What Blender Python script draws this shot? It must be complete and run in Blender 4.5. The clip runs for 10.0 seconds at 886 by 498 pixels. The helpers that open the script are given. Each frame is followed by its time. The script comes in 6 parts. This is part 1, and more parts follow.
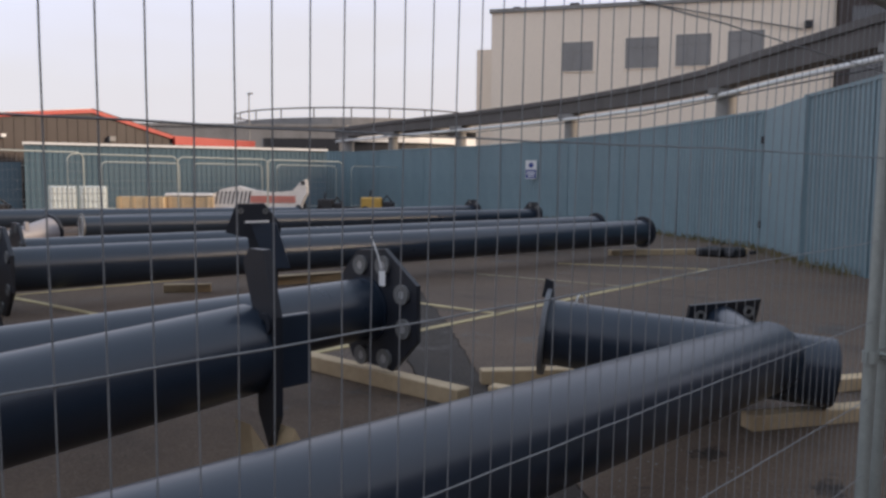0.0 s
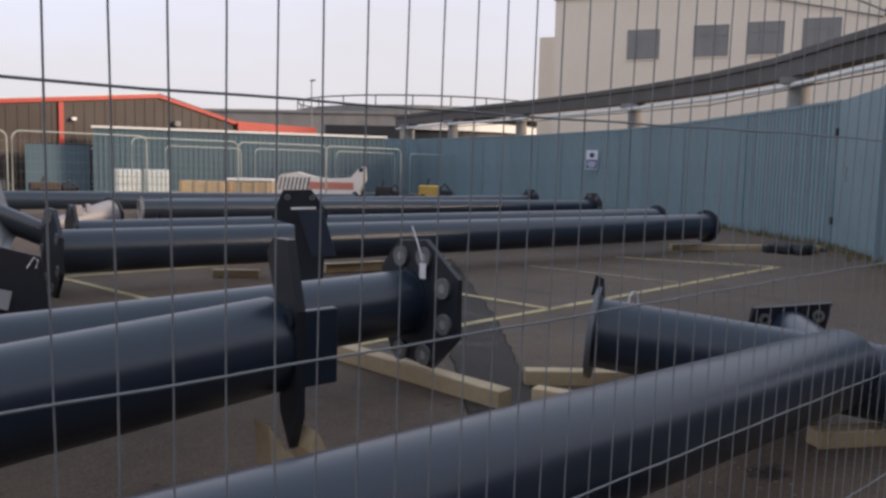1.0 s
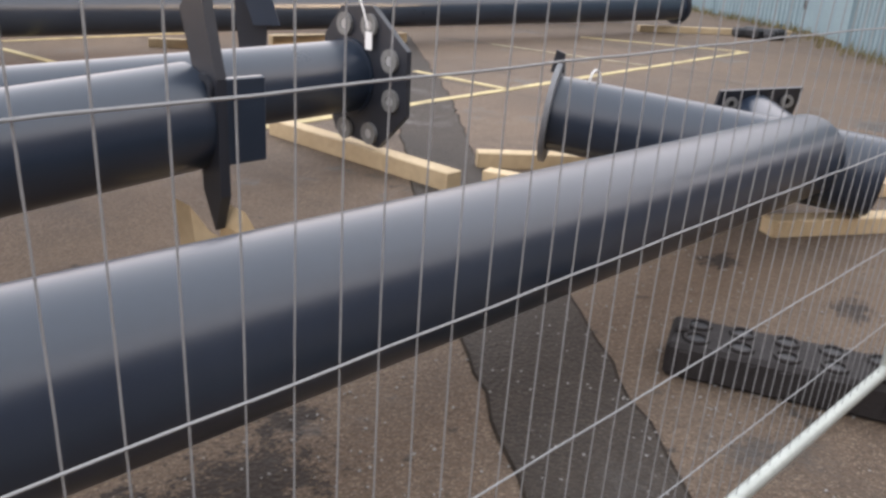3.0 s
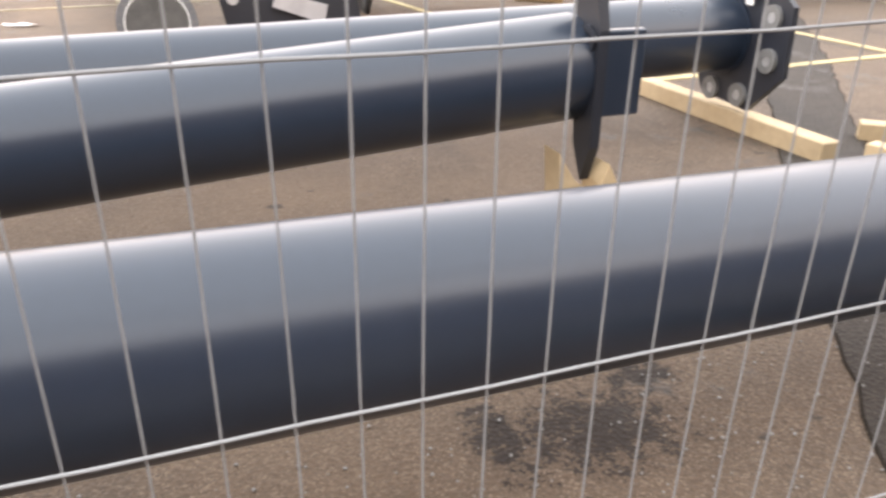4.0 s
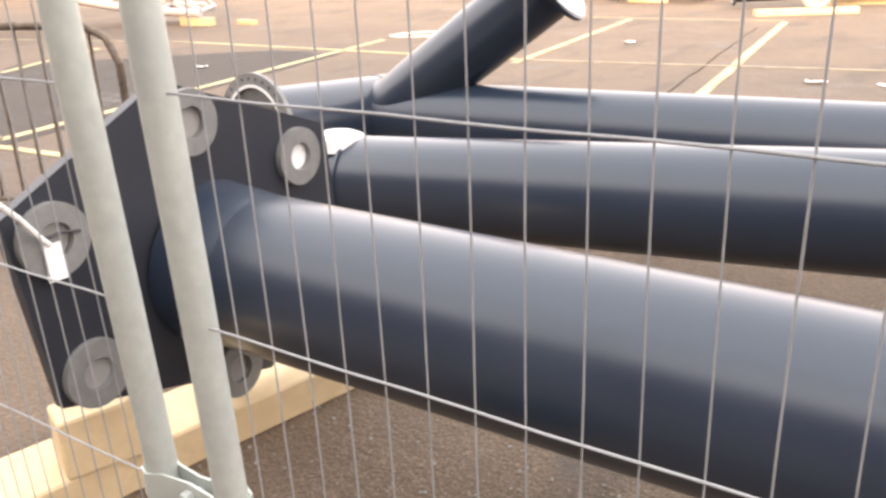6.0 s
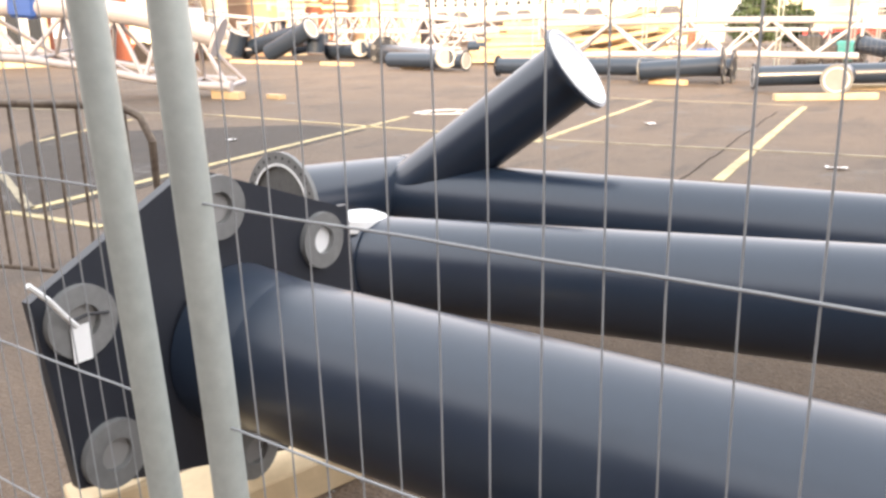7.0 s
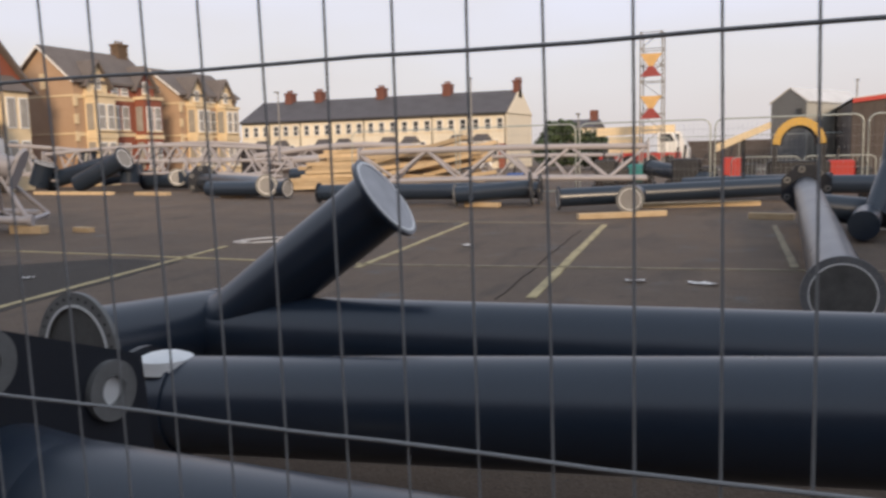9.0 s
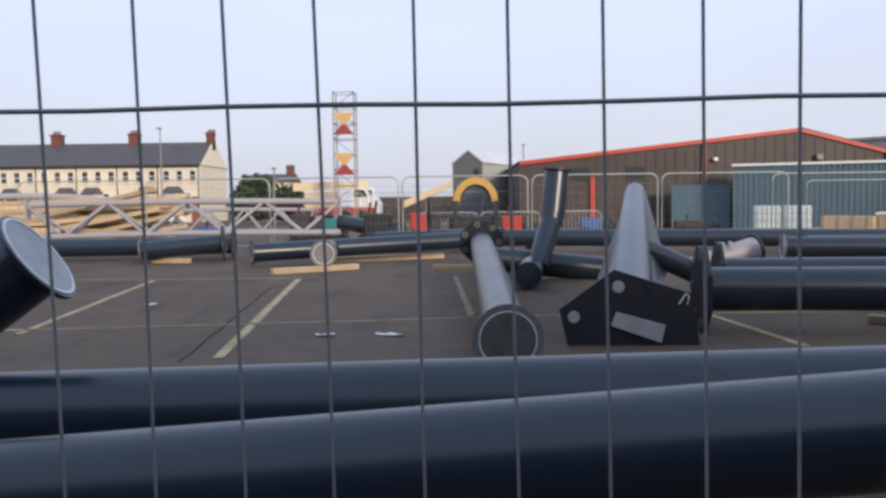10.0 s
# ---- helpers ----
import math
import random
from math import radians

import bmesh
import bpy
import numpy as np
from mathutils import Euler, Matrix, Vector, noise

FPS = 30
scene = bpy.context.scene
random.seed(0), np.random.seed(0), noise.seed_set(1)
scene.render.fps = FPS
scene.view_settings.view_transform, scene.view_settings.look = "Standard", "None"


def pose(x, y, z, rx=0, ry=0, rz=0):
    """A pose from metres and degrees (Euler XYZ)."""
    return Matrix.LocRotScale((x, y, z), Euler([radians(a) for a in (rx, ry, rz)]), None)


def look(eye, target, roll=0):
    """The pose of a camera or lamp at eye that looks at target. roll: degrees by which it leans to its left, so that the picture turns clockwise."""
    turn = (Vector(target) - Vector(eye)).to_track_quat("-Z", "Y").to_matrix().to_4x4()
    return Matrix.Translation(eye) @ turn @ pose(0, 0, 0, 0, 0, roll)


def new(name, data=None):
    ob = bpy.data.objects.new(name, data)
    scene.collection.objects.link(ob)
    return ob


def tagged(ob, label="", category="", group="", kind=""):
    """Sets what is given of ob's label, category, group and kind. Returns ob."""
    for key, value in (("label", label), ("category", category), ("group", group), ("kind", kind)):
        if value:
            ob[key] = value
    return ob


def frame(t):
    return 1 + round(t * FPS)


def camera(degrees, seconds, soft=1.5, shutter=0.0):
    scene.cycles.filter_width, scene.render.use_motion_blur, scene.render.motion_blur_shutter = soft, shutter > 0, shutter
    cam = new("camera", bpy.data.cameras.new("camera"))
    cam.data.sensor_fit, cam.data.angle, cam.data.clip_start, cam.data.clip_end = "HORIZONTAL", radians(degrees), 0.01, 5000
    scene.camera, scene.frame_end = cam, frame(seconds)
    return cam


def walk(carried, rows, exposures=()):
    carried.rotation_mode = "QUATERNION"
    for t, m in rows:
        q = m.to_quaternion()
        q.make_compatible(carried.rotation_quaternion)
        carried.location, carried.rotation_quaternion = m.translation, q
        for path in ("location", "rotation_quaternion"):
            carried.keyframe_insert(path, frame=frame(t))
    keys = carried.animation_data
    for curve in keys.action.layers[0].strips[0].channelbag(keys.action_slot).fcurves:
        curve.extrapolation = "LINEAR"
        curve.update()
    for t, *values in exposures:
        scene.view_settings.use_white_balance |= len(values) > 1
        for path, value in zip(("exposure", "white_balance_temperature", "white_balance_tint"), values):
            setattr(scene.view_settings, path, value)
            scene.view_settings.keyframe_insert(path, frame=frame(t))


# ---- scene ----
cam = camera(57.40, 10.0, soft=2.8, shutter=0.15)


walk(cam, [
    (0, pose(-0.512, 0.293, 1.394, 85.24, -0.41, -46.20)),
    (0.5, pose(-0.339, 0.338, 1.398, 84.53, -0.74, -42.97)),
    (1, pose(-0.244, 0.420, 1.392, 84.38, -1.29, -41.91)),
    (1.5, pose(-0.165, 0.533, 1.391, 84.12, -1.52, -42.25)),
    (2, pose(-0.027, 0.588, 1.359, 80.41, -3.00, -46.74)),
    (2.2, pose(0.029, 0.538, 1.342, 76.34, -2.75, -47.99)),
    (3.3, pose(-0.016, 0.609, 1.297, 67.36, -1.80, -40.60)),
    (3.5, pose(-0.043, 0.621, 1.290, 66.72, -1.55, -35.10)),
    (4, pose(-0.112, 0.642, 1.285, 65.54, -0.86, -20.96)),
    (4.5, pose(-0.197, 0.658, 1.284, 65.28, 0.22, -4.32)),
    (5, pose(-0.336, 0.651, 1.286, 66.07, 1.05, 9.56)),
    (5.5, pose(-0.403, 0.616, 1.300, 67.75, 1.65, 23.34)),
    (6, pose(-0.443, 0.585, 1.314, 69.77, 1.65, 32.52)),
    (6.2, pose(-0.427, 0.579, 1.331, 70.25, 1.25, 34.62)),
    (7.5, pose(-0.440, 0.573, 1.370, 78.57, 0.70, 33.08)),
    (8, pose(-0.431, 0.578, 1.381, 81.42, 1.41, 31.76)),
    (8.5, pose(-0.418, 0.595, 1.385, 82.41, 1.53, 29.04)),
    (9, pose(-0.387, 0.635, 1.389, 83.30, 1.34, 21.90)),
    (9.5, pose(-0.320, 0.671, 1.403, 86.00, 0.94, 8.43)),
    (10, pose(-0.287, 0.683, 1.401, 86.73, 0.73, 0.85)),
], exposures=[(0, -0.45, 6900, 16), (1.5, -0.40, 6900, 17), (2.0, 0.0, 7400, 19), (2.2, 0.3, 7500, 17), (3.3, 1.50, 8500, 18), (3.5, 1.6, 8600, 18), (4.0, 2.0, 8800, 18), (4.5, 2.1, 8900, 19), (5.0, 2.25, 9000, 20), (6.0, 2.05, 9200, 20),
                (7.5, 1.14, 7650, 14), (8.0, 0.42, 7450, 16), (8.5, -0.22, 7400, 17), (9.0, -0.52, 7100, 15), (9.5, -0.65, 6450, 13), (10, -0.5, 6150, 13)])

# ---------------------------------------------------------------- world and sun
SUN_EL, SUN_AZ = 17.0, 150.0          # low sun behind the camera; azimuth turns clockwise from +y
world = bpy.data.worlds.new("world")
scene.world = world
world.use_nodes = True
wn, wl = world.node_tree.nodes, world.node_tree.links
wn.clear()
w_out = wn.new("ShaderNodeOutputWorld")
w_bg = wn.new("ShaderNodeBackground")
w_sky = wn.new("ShaderNodeTexSky")
w_sky.sky_type = 'NISHITA'
w_sky.sun_disc = False
w_sky.sun_elevation = radians(SUN_EL)
w_sky.sun_rotation = radians(SUN_AZ)
w_sky.dust_density = 3.0
w_tc = wn.new("ShaderNodeTexCoord")
w_sep = wn.new("ShaderNodeSeparateXYZ")
w_ramp = wn.new("ShaderNodeValToRGB")
w_noise = wn.new("ShaderNodeTexNoise")
w_noise.inputs["Scale"].default_value = 2.2
w_noise.inputs["Detail"].default_value = 5
w_map = wn.new("ShaderNodeMapping")
w_map.inputs["Scale"].default_value = (1, 1, 4)
w_add = wn.new("ShaderNodeMath")
w_add.operation = 'MULTIPLY_ADD'
w_add.inputs[1].default_value = 0.26
w_mix = wn.new("ShaderNodeMix")
w_mix.data_type = 'RGBA'
w_mix.inputs["Factor"].default_value = 0.86
cr = w_ramp.color_ramp
cr.elements[0].position, cr.elements[0].color = 0.10, (6.2, 6.2, 6.6, 1)
cr.elements[1].position, cr.elements[1].color = 1.0, (5.0, 6.3, 8.0, 1)
e = cr.elements.new(0.24); e.color = (6.6, 6.9, 7.6, 1)
e = cr.elements.new(0.36); e.color = (7.0, 7.7, 9.6, 1)
e = cr.elements.new(0.50); e.color = (6.6, 7.5, 9.1, 1)
wl.new(w_tc.outputs["Generated"], w_sep.inputs[0])
wl.new(w_tc.outputs["Generated"], w_map.inputs["Vector"])
wl.new(w_map.outputs[0], w_noise.inputs["Vector"])
wl.new(w_noise.outputs["Fac"], w_add.inputs[0])
wl.new(w_sep.outputs["Z"], w_add.inputs[2])
wl.new(w_add.outputs[0], w_ramp.inputs[0])
wl.new(w_sky.outputs[0], w_mix.inputs[6])
wl.new(w_ramp.outputs[0], w_mix.inputs[7])
wl.new(w_mix.outputs[2], w_bg.inputs["Color"])
w_bg.inputs["Strength"].default_value = 0.17
wl.new(w_bg.outputs[0], w_out.inputs[0])

sun = new("sun", bpy.data.lights.new("sun", 'SUN'))
sun.data.energy = 4.4
sun.data.angle = radians(12)
sun.data.color = (1.0, 0.82, 0.60)
sd = Vector((math.sin(radians(SUN_AZ)) * math.cos(radians(SUN_EL)), math.cos(radians(SUN_AZ)) * math.cos(radians(SUN_EL)), math.sin(radians(SUN_EL))))
sun.matrix_world = look(sd * 60, (0, 0, 0))


# ---------------------------------------------------------------- materials
def mat(name, col, rough=0.6, metal=0.0, grain=0.12, gscale=30.0, stain=0.15, sscale=1.5, bump=0.1, bscale=60.0, stain_col=None, coat=0.0, rand=0.0, spec=0.5, rvar=0.1, wave=None):
    m = bpy.data.materials.new(name)
    m.use_nodes = True
    n, l = m.node_tree.nodes, m.node_tree.links
    b = n["Principled BSDF"]
    tc = n.new("ShaderNodeTexCoord")
    src = tc.outputs["Object"]
    c4 = (*col, 1)
    g = n.new("ShaderNodeTexNoise"); g.inputs["Scale"].default_value = gscale; g.inputs["Detail"].default_value = 6
    s = n.new("ShaderNodeTexNoise"); s.inputs["Scale"].default_value = sscale; s.inputs["Detail"].default_value = 7; s.inputs["Roughness"].default_value = 0.65
    l.new(src, g.inputs["Vector"]); l.new(src, s.inputs["Vector"])
    mg = n.new("ShaderNodeMix"); mg.data_type = 'RGBA'
    mg.inputs[6].default_value = tuple(max(0, c * (1 - grain)) for c in col) + (1,)
    mg.inputs[7].default_value = tuple(min(1, c * (1 + grain)) for c in col) + (1,)
    l.new(g.outputs["Fac"], mg.inputs[0])
    rp = n.new("ShaderNodeMapRange"); rp.inputs[1].default_value = 0.42; rp.inputs[2].default_value = 0.72
    rp.inputs[3].default_value = 0.0; rp.inputs[4].default_value = stain
    l.new(s.outputs["Fac"], rp.inputs[0])
    ms = n.new("ShaderNodeMix"); ms.data_type = 'RGBA'
    l.new(rp.outputs[0], ms.inputs[0]); l.new(mg.outputs[2], ms.inputs[6])
    sc = stain_col or tuple(c * 0.4 for c in col)
    ms.inputs[7].default_value = (*sc, 1)
    last = ms.outputs[2]
    if rand:
        oi = n.new("ShaderNodeObjectInfo")
        mr = n.new("ShaderNodeMapRange"); mr.inputs[3].default_value = 1 - rand; mr.inputs[4].default_value = 1 + rand
        l.new(oi.outputs["Random"], mr.inputs[0])
        hv = n.new("ShaderNodeHueSaturation"); l.new(mr.outputs[0], hv.inputs["Value"]); l.new(last, hv.inputs["Color"])
        last = hv.outputs[0]
    l.new(last, b.inputs["Base Color"])
    rr = n.new("ShaderNodeMapRange"); rr.inputs[3].default_value = max(0.02, rough - rvar); rr.inputs[4].default_value = min(1, rough + rvar)
    l.new(s.outputs["Fac"], rr.inputs[0]); l.new(rr.outputs[0], b.inputs["Roughness"])
    b.inputs["Metallic"].default_value = metal
    b.inputs["Specular IOR Level"].default_value = spec
    if coat:
        b.inputs["Coat Weight"].default_value = coat
        b.inputs["Coat Roughness"].default_value = 0.12
    if bump:
        bt = n.new("ShaderNodeTexNoise"); bt.inputs["Scale"].default_value = bscale; bt.inputs["Detail"].default_value = 4
        l.new(src, bt.inputs["Vector"])
        bp = n.new("ShaderNodeBump"); bp.inputs["Strength"].default_value = bump; bp.inputs["Distance"].default_value = 0.01
        l.new(bt.outputs["Fac"], bp.inputs["Height"]); l.new(bp.outputs[0], b.inputs["Normal"])
    return m


M_PIPE = mat("blue_grey_steel_paint", (0.016, 0.026, 0.043), 0.30, 0.0, 0.10, 40, 0.35, 1.6, 0.02, 9, stain_col=(0.023, 0.036, 0.056), rvar=0.08, spec=0.6)
M_PLATE = mat("dark_flange_paint", (0.018, 0.021, 0.029), 0.42, 0.0, 0.10, 60, 0.2, 3, 0.04, 60)
M_PRIMER = mat("pale_grey_primer", (0.40, 0.40, 0.42), 0.5, 0.1, 0.12, 40, 0.4, 5, 0.05, 60)
M_STEEL = mat("bare_bolt_steel", (0.50, 0.50, 0.50), 0.38, 0.5, 0.15, 60, 0.3, 9, 0.05, 90)
M_DULLRING = mat("dull_grey_flange", (0.15, 0.155, 0.165), 0.5, 0.0, 0.15, 60, 0.4, 6, 0.05, 60)
M_COVER = mat("dark_grey_cover", (0.10, 0.098, 0.094), 0.75, 0.0, 0.2, 30, 0.5, 6, 0.06, 60)
M_ZINC = mat("zinc_primer_ring", (0.20, 0.20, 0.195), 0.55, 0.2, 0.15, 60, 0.4, 8, 0.06, 90)
M_GALV = mat("galvanised_steel", (0.42, 0.45, 0.42), 0.48, 0.3, 0.16, 55, 0.35, 7, 0.05, 90, stain_col=(0.25, 0.27, 0.26))
M_WIRE = mat("galvanised_wire", (0.25, 0.255, 0.26), 0.6, 0.0, 0.08, 80, 0.1, 12, 0.0)
M_WHITE = mat("white_plastic", (0.80, 0.80, 0.79), 0.45, 0, 0.05, 30, 0.15, 5, 0.02, 40)
M_TIMBER = mat("pale_pine_timber", (0.56, 0.42, 0.26), 0.75, 0, 0.18, 22, 0.45, 3.5, 0.18, 45, stain_col=(0.38, 0.26, 0.14), rand=0.16)
M_HOARD = mat("blue_profiled_steel", (0.195, 0.285, 0.318), 0.5, 0.0, 0.10, 14, 0.30, 0.8, 0.03, 30, stain_col=(0.105, 0.170, 0.195), rand=0.05)
# The hoarding's blue again, darkened in colour to offset the sunlight on the shed.
M_SHED = mat("darkened_blue_shed_steel", (0.085, 0.145, 0.180), 0.55, 0.0, 0.10, 10, 0.30, 0.7, 0.03, 30, stain_col=(0.05, 0.085, 0.105))
M_TRACK = mat("lilac_track_paint", (0.345, 0.325, 0.335), 0.45, 0, 0.10, 20, 0.25, 1.5, 0.03, 40, stain_col=(0.30, 0.27, 0.29))
M_LINE = mat("worn_yellow_road_paint", (0.50, 0.40, 0.21), 0.8, 0, 0.25, 25, 0.6, 3.0, 0.15, 80, stain_col=(0.10, 0.08, 0.06))
M_PALELINE = mat("faded_pale_road_paint", (0.31, 0.26, 0.175), 0.85, 0, 0.2, 25, 0.8, 4.0, 0.15, 80, stain_col=(0.09, 0.075, 0.06))
M_RUBBER = mat("recycled_black_rubber", (0.022, 0.018, 0.018), 0.9, 0, 0.3, 60, 0.3, 8, 0.5, 60)
M_BEIGE = mat("beige_render", (0.88, 0.755, 0.62), 0.85, 0, 0.05, 6, 0.16, 0.35, 0.05, 20, stain_col=(0.76, 0.66, 0.55))
M_GLASS = mat("dark_window_glass", (0.05, 0.055, 0.06), 0.08, 0, 0.1, 3, 0.1, 1, 0.0, spec=0.8)
# Pane colour lightened to stand for the sky reflected in the house windows.
M_PANE = mat("sky_pale_window_glass", (0.33, 0.31, 0.28), 0.12, 0, 0.2, 2.5, 0.3, 1.2, 0.0, spec=0.8)
M_BEAM = mat("weathered_brown_steel", (0.090, 0.080, 0.075), 0.6, 0, 0.2, 6, 0.4, 1.2, 0.05, 20)
M_VROOF = mat("brown_grey_slate", (0.150, 0.128, 0.118), 0.75, 0, 0.2, 6, 0.35, 0.8, 0.15, 10)
M_BLIND = mat("pale_blind", (0.27, 0.26, 0.25), 0.6, 0, 0.06, 20, 0.2, 1, 0.0)
M_BROWN = mat("dark_brown_cladding", (0.050, 0.036, 0.032), 0.6, 0, 0.1, 5, 0.25, 0.4, 0.03, 20)
M_RED = mat("red_trim_paint", (0.45, 0.04, 0.03), 0.45, 0, 0.06, 20, 0.15, 1, 0.02, 30)
M_SLATE = mat("grey_slate_roof", (0.085, 0.080, 0.088), 0.7, 0, 0.2, 6, 0.3, 0.6, 0.15, 10)
M_CREAM = mat("cream_house_render", (0.74, 0.67, 0.54), 0.85, 0, 0.05, 5, 0.18, 0.4, 0.04, 20, rand=0.05)
M_BRICK = mat("red_brick", (0.26, 0.085, 0.055), 0.85, 0, 0.22, 20, 0.3, 0.8, 0.2, 30, stain_col=(0.26, 0.08, 0.04))
M_CHIM = mat("sooty_red_brick", (0.16, 0.062, 0.045), 0.85, 0, 0.22, 20, 0.3, 0.8, 0.2, 30)
M_BUFF = mat("buff_brick", (0.44, 0.30, 0.20), 0.85, 0, 0.18, 20, 0.3, 0.7, 0.2, 30, stain_col=(0.30, 0.17, 0.10))
M_STONE = mat("cream_stone_dressing", (0.72, 0.58, 0.38), 0.8, 0, 0.1, 12, 0.25, 1.5, 0.1, 20)
M_SHEET = mat("pale_grey_sheeting", (0.60, 0.61, 0.62), 0.5, 0, 0.08, 5, 0.35, 0.5, 0.02, 20)
M_CONC = mat("grey_concrete", (0.27, 0.26, 0.25), 0.85, 0, 0.15, 8, 0.35, 0.8, 0.1, 30)
M_DARK = mat("dark_machinery", (0.022, 0.022, 0.025), 0.55, 0, 0.3, 10, 0.3, 2, 0.05, 30)
M_YELLOW = mat("yellow_machine_paint", (0.60, 0.36, 0.08), 0.45, 0, 0.1, 10, 0.3, 2, 0.02, 30)
M_LEAF = mat("dark_green_foliage", (0.045, 0.075, 0.028), 0.8, 0, 0.4, 6, 0.4, 2, 0.1, 20)
M_DRY = mat("dry_grass", (0.17, 0.14, 0.06), 0.9, 0, 0.4, 8, 0.4, 2, 0.2, 20)
M_BLUE = mat("blue_plastic", (0.03, 0.09, 0.30), 0.45, 0, 0.1, 10, 0.2, 2, 0.0)
M_GREEN = mat("teal_plastic", (0.03, 0.20, 0.20), 0.45, 0, 0.1, 10, 0.2, 2, 0.0)
M_IBC = mat("translucent_white_tank", (0.70, 0.76, 0.76), 0.4, 0, 0.05, 8, 0.2, 2, 0.0)
M_WRAP = mat("white_plastic_wrap", (0.78, 0.74, 0.70), 0.35, 0, 0.08, 10, 0.2, 3, 0.3, 9)
M_PINK = mat("faded_pink_stripe", (0.55, 0.20, 0.16), 0.6, 0, 0.15, 10, 0.2, 2, 0.0)
M_SIGNB = mat("blue_sign_face", (0.02, 0.05, 0.25), 0.4, 0, 0.03, 10, 0.1, 2, 0.0)


OIL_SPOTS = [(0.90, 2.10, 0.26, 0.20), (0.63, 2.15, 0.08, 0.20), (1.13, 2.27, 0.13, 0.09), (3.40, 2.12, 0.14, 0.10), (3.33, 1.50, 0.14, 0.09), (0.397, 3.92, 0.05, 0.03)]


def ground_material(name, k=1.0, wetness=0.8):
    m = bpy.data.materials.new(name)
    m.use_nodes = True
    n, l = m.node_tree.nodes, m.node_tree.links
    b = n["Principled BSDF"]
    tc = n.new("ShaderNodeTexCoord")
    def noise_tex(scale, detail=6, rough=0.6):
        t = n.new("ShaderNodeTexNoise"); t.inputs["Scale"].default_value = scale
        t.inputs["Detail"].default_value = detail; t.inputs["Roughness"].default_value = rough
        l.new(tc.outputs["Object"], t.inputs["Vector"]); return t
    def mixc(fac, a, bb):
        x = n.new("ShaderNodeMix"); x.data_type = 'RGBA'
        l.new(fac, x.inputs[0])
        for sock, v in ((6, a), (7, bb)):
            if isinstance(v, tuple): x.inputs[sock].default_value = v
            else: l.new(v, x.inputs[sock])
        return x.outputs[2]
    def rng(src, a, bb, c=0.0, d=1.0):
        x = n.new("ShaderNodeMapRange"); l.new(src, x.inputs[0])
        for i, v in enumerate((a, bb, c, d)): x.inputs[i + 1].default_value = v
        return x.outputs[0]
    fine = noise_tex(70, 4, 0.75)
    vor = n.new("ShaderNodeTexVoronoi"); vor.inputs["Scale"].default_value = 62
    l.new(tc.outputs["Object"], vor.inputs["Vector"])
    stone = n.new("ShaderNodeTexVoronoi"); stone.inputs["Scale"].default_value = 170
    l.new(tc.outputs["Object"], stone.inputs["Vector"])
    tone = n.new("ShaderNodeSeparateColor"); l.new(stone.outputs["Color"], tone.inputs[0])
    mid = noise_tex(4.5, 8, 0.75)
    big = noise_tex(0.35, 6, 0.6)
    wet = noise_tex(1.1, 10, 0.74)
    drip = noise_tex(5.0, 6, 0.6)
    def tint(r, g_, b_):
        mean = (r + g_ + b_) / 3 * k
        f = 1.0 if k >= 1 else 0.8                      # newer asphalt is less brown
        return tuple(mean + (c * k - mean) * f for c in (r, g_, b_)) + (1,)
    base = mixc(rng(fine.outputs["Fac"], 0.32, 0.68), tint(0.064, 0.042, 0.029), tint(0.160, 0.106, 0.072))
    base = mixc(rng(tone.outputs[0], 0.70, 0.98, 0.0, 0.50 if k >= 1 else 0.6), base, tint(0.36, 0.275, 0.205))
    base = mixc(rng(tone.outputs[1], 0.72, 0.95, 0.0, 0.7), base, tint(0.026, 0.020, 0.016))
    base = mixc(rng(mid.outputs["Fac"], 0.38, 0.72, 0.0, 0.55), base, tint(0.056, 0.040, 0.030))
    base = mixc(rng(big.outputs["Fac"], 0.4, 0.62, 0.0, 0.45), base, tint(0.180, 0.116, 0.074))
    damp = noise_tex(0.16, 5, 0.55)
    base = mixc(rng(damp.outputs["Fac"], 0.52, 0.66, 0.0, 0.5), base, tint(0.052, 0.036, 0.027))
    base = mixc(rng(wet.outputs["Fac"], 0.585, 0.645, 0.0, wetness), base, tint(0.024, 0.019, 0.016))
    base = mixc(rng(drip.outputs["Fac"], 0.66, 0.70, 0.0, wetness), base, tint(0.022, 0.018, 0.016))
    mp = n.new("ShaderNodeMapping"); mp.inputs["Scale"].default_value = (1.3, 0.32, 1.0); mp.inputs["Rotation"].default_value = (0, 0, radians(24))
    l.new(tc.outputs["Object"], mp.inputs["Vector"])
    streak = n.new("ShaderNodeTexNoise"); streak.inputs["Scale"].default_value = 1.5; streak.inputs["Detail"].default_value = 5
    l.new(mp.outputs[0], streak.inputs["Vector"])
    base = mixc(rng(streak.outputs["Fac"], 0.55, 0.68, 0.0, 0.45), base, tint(0.040, 0.030, 0.024))
    # oily stains soaked into the surface, ragged and broken up by the stones
    rag = noise_tex(17.0, 8, 0.75)
    speck = noise_tex(75.0, 4, 0.7)
    for cx, cy, rx, ry in OIL_SPOTS:
        mo = n.new("ShaderNodeMapping")
        mo.inputs["Location"].default_value = (-cx / rx, -cy / ry, 0)
        mo.inputs["Scale"].default_value = (1 / rx, 1 / ry, 0)
        l.new(tc.outputs["Object"], mo.inputs["Vector"])
        ln = n.new("ShaderNodeVectorMath"); ln.operation = 'LENGTH'
        l.new(mo.outputs[0], ln.inputs[0])
        ad = n.new("ShaderNodeMath"); ad.operation = 'MULTIPLY_ADD'
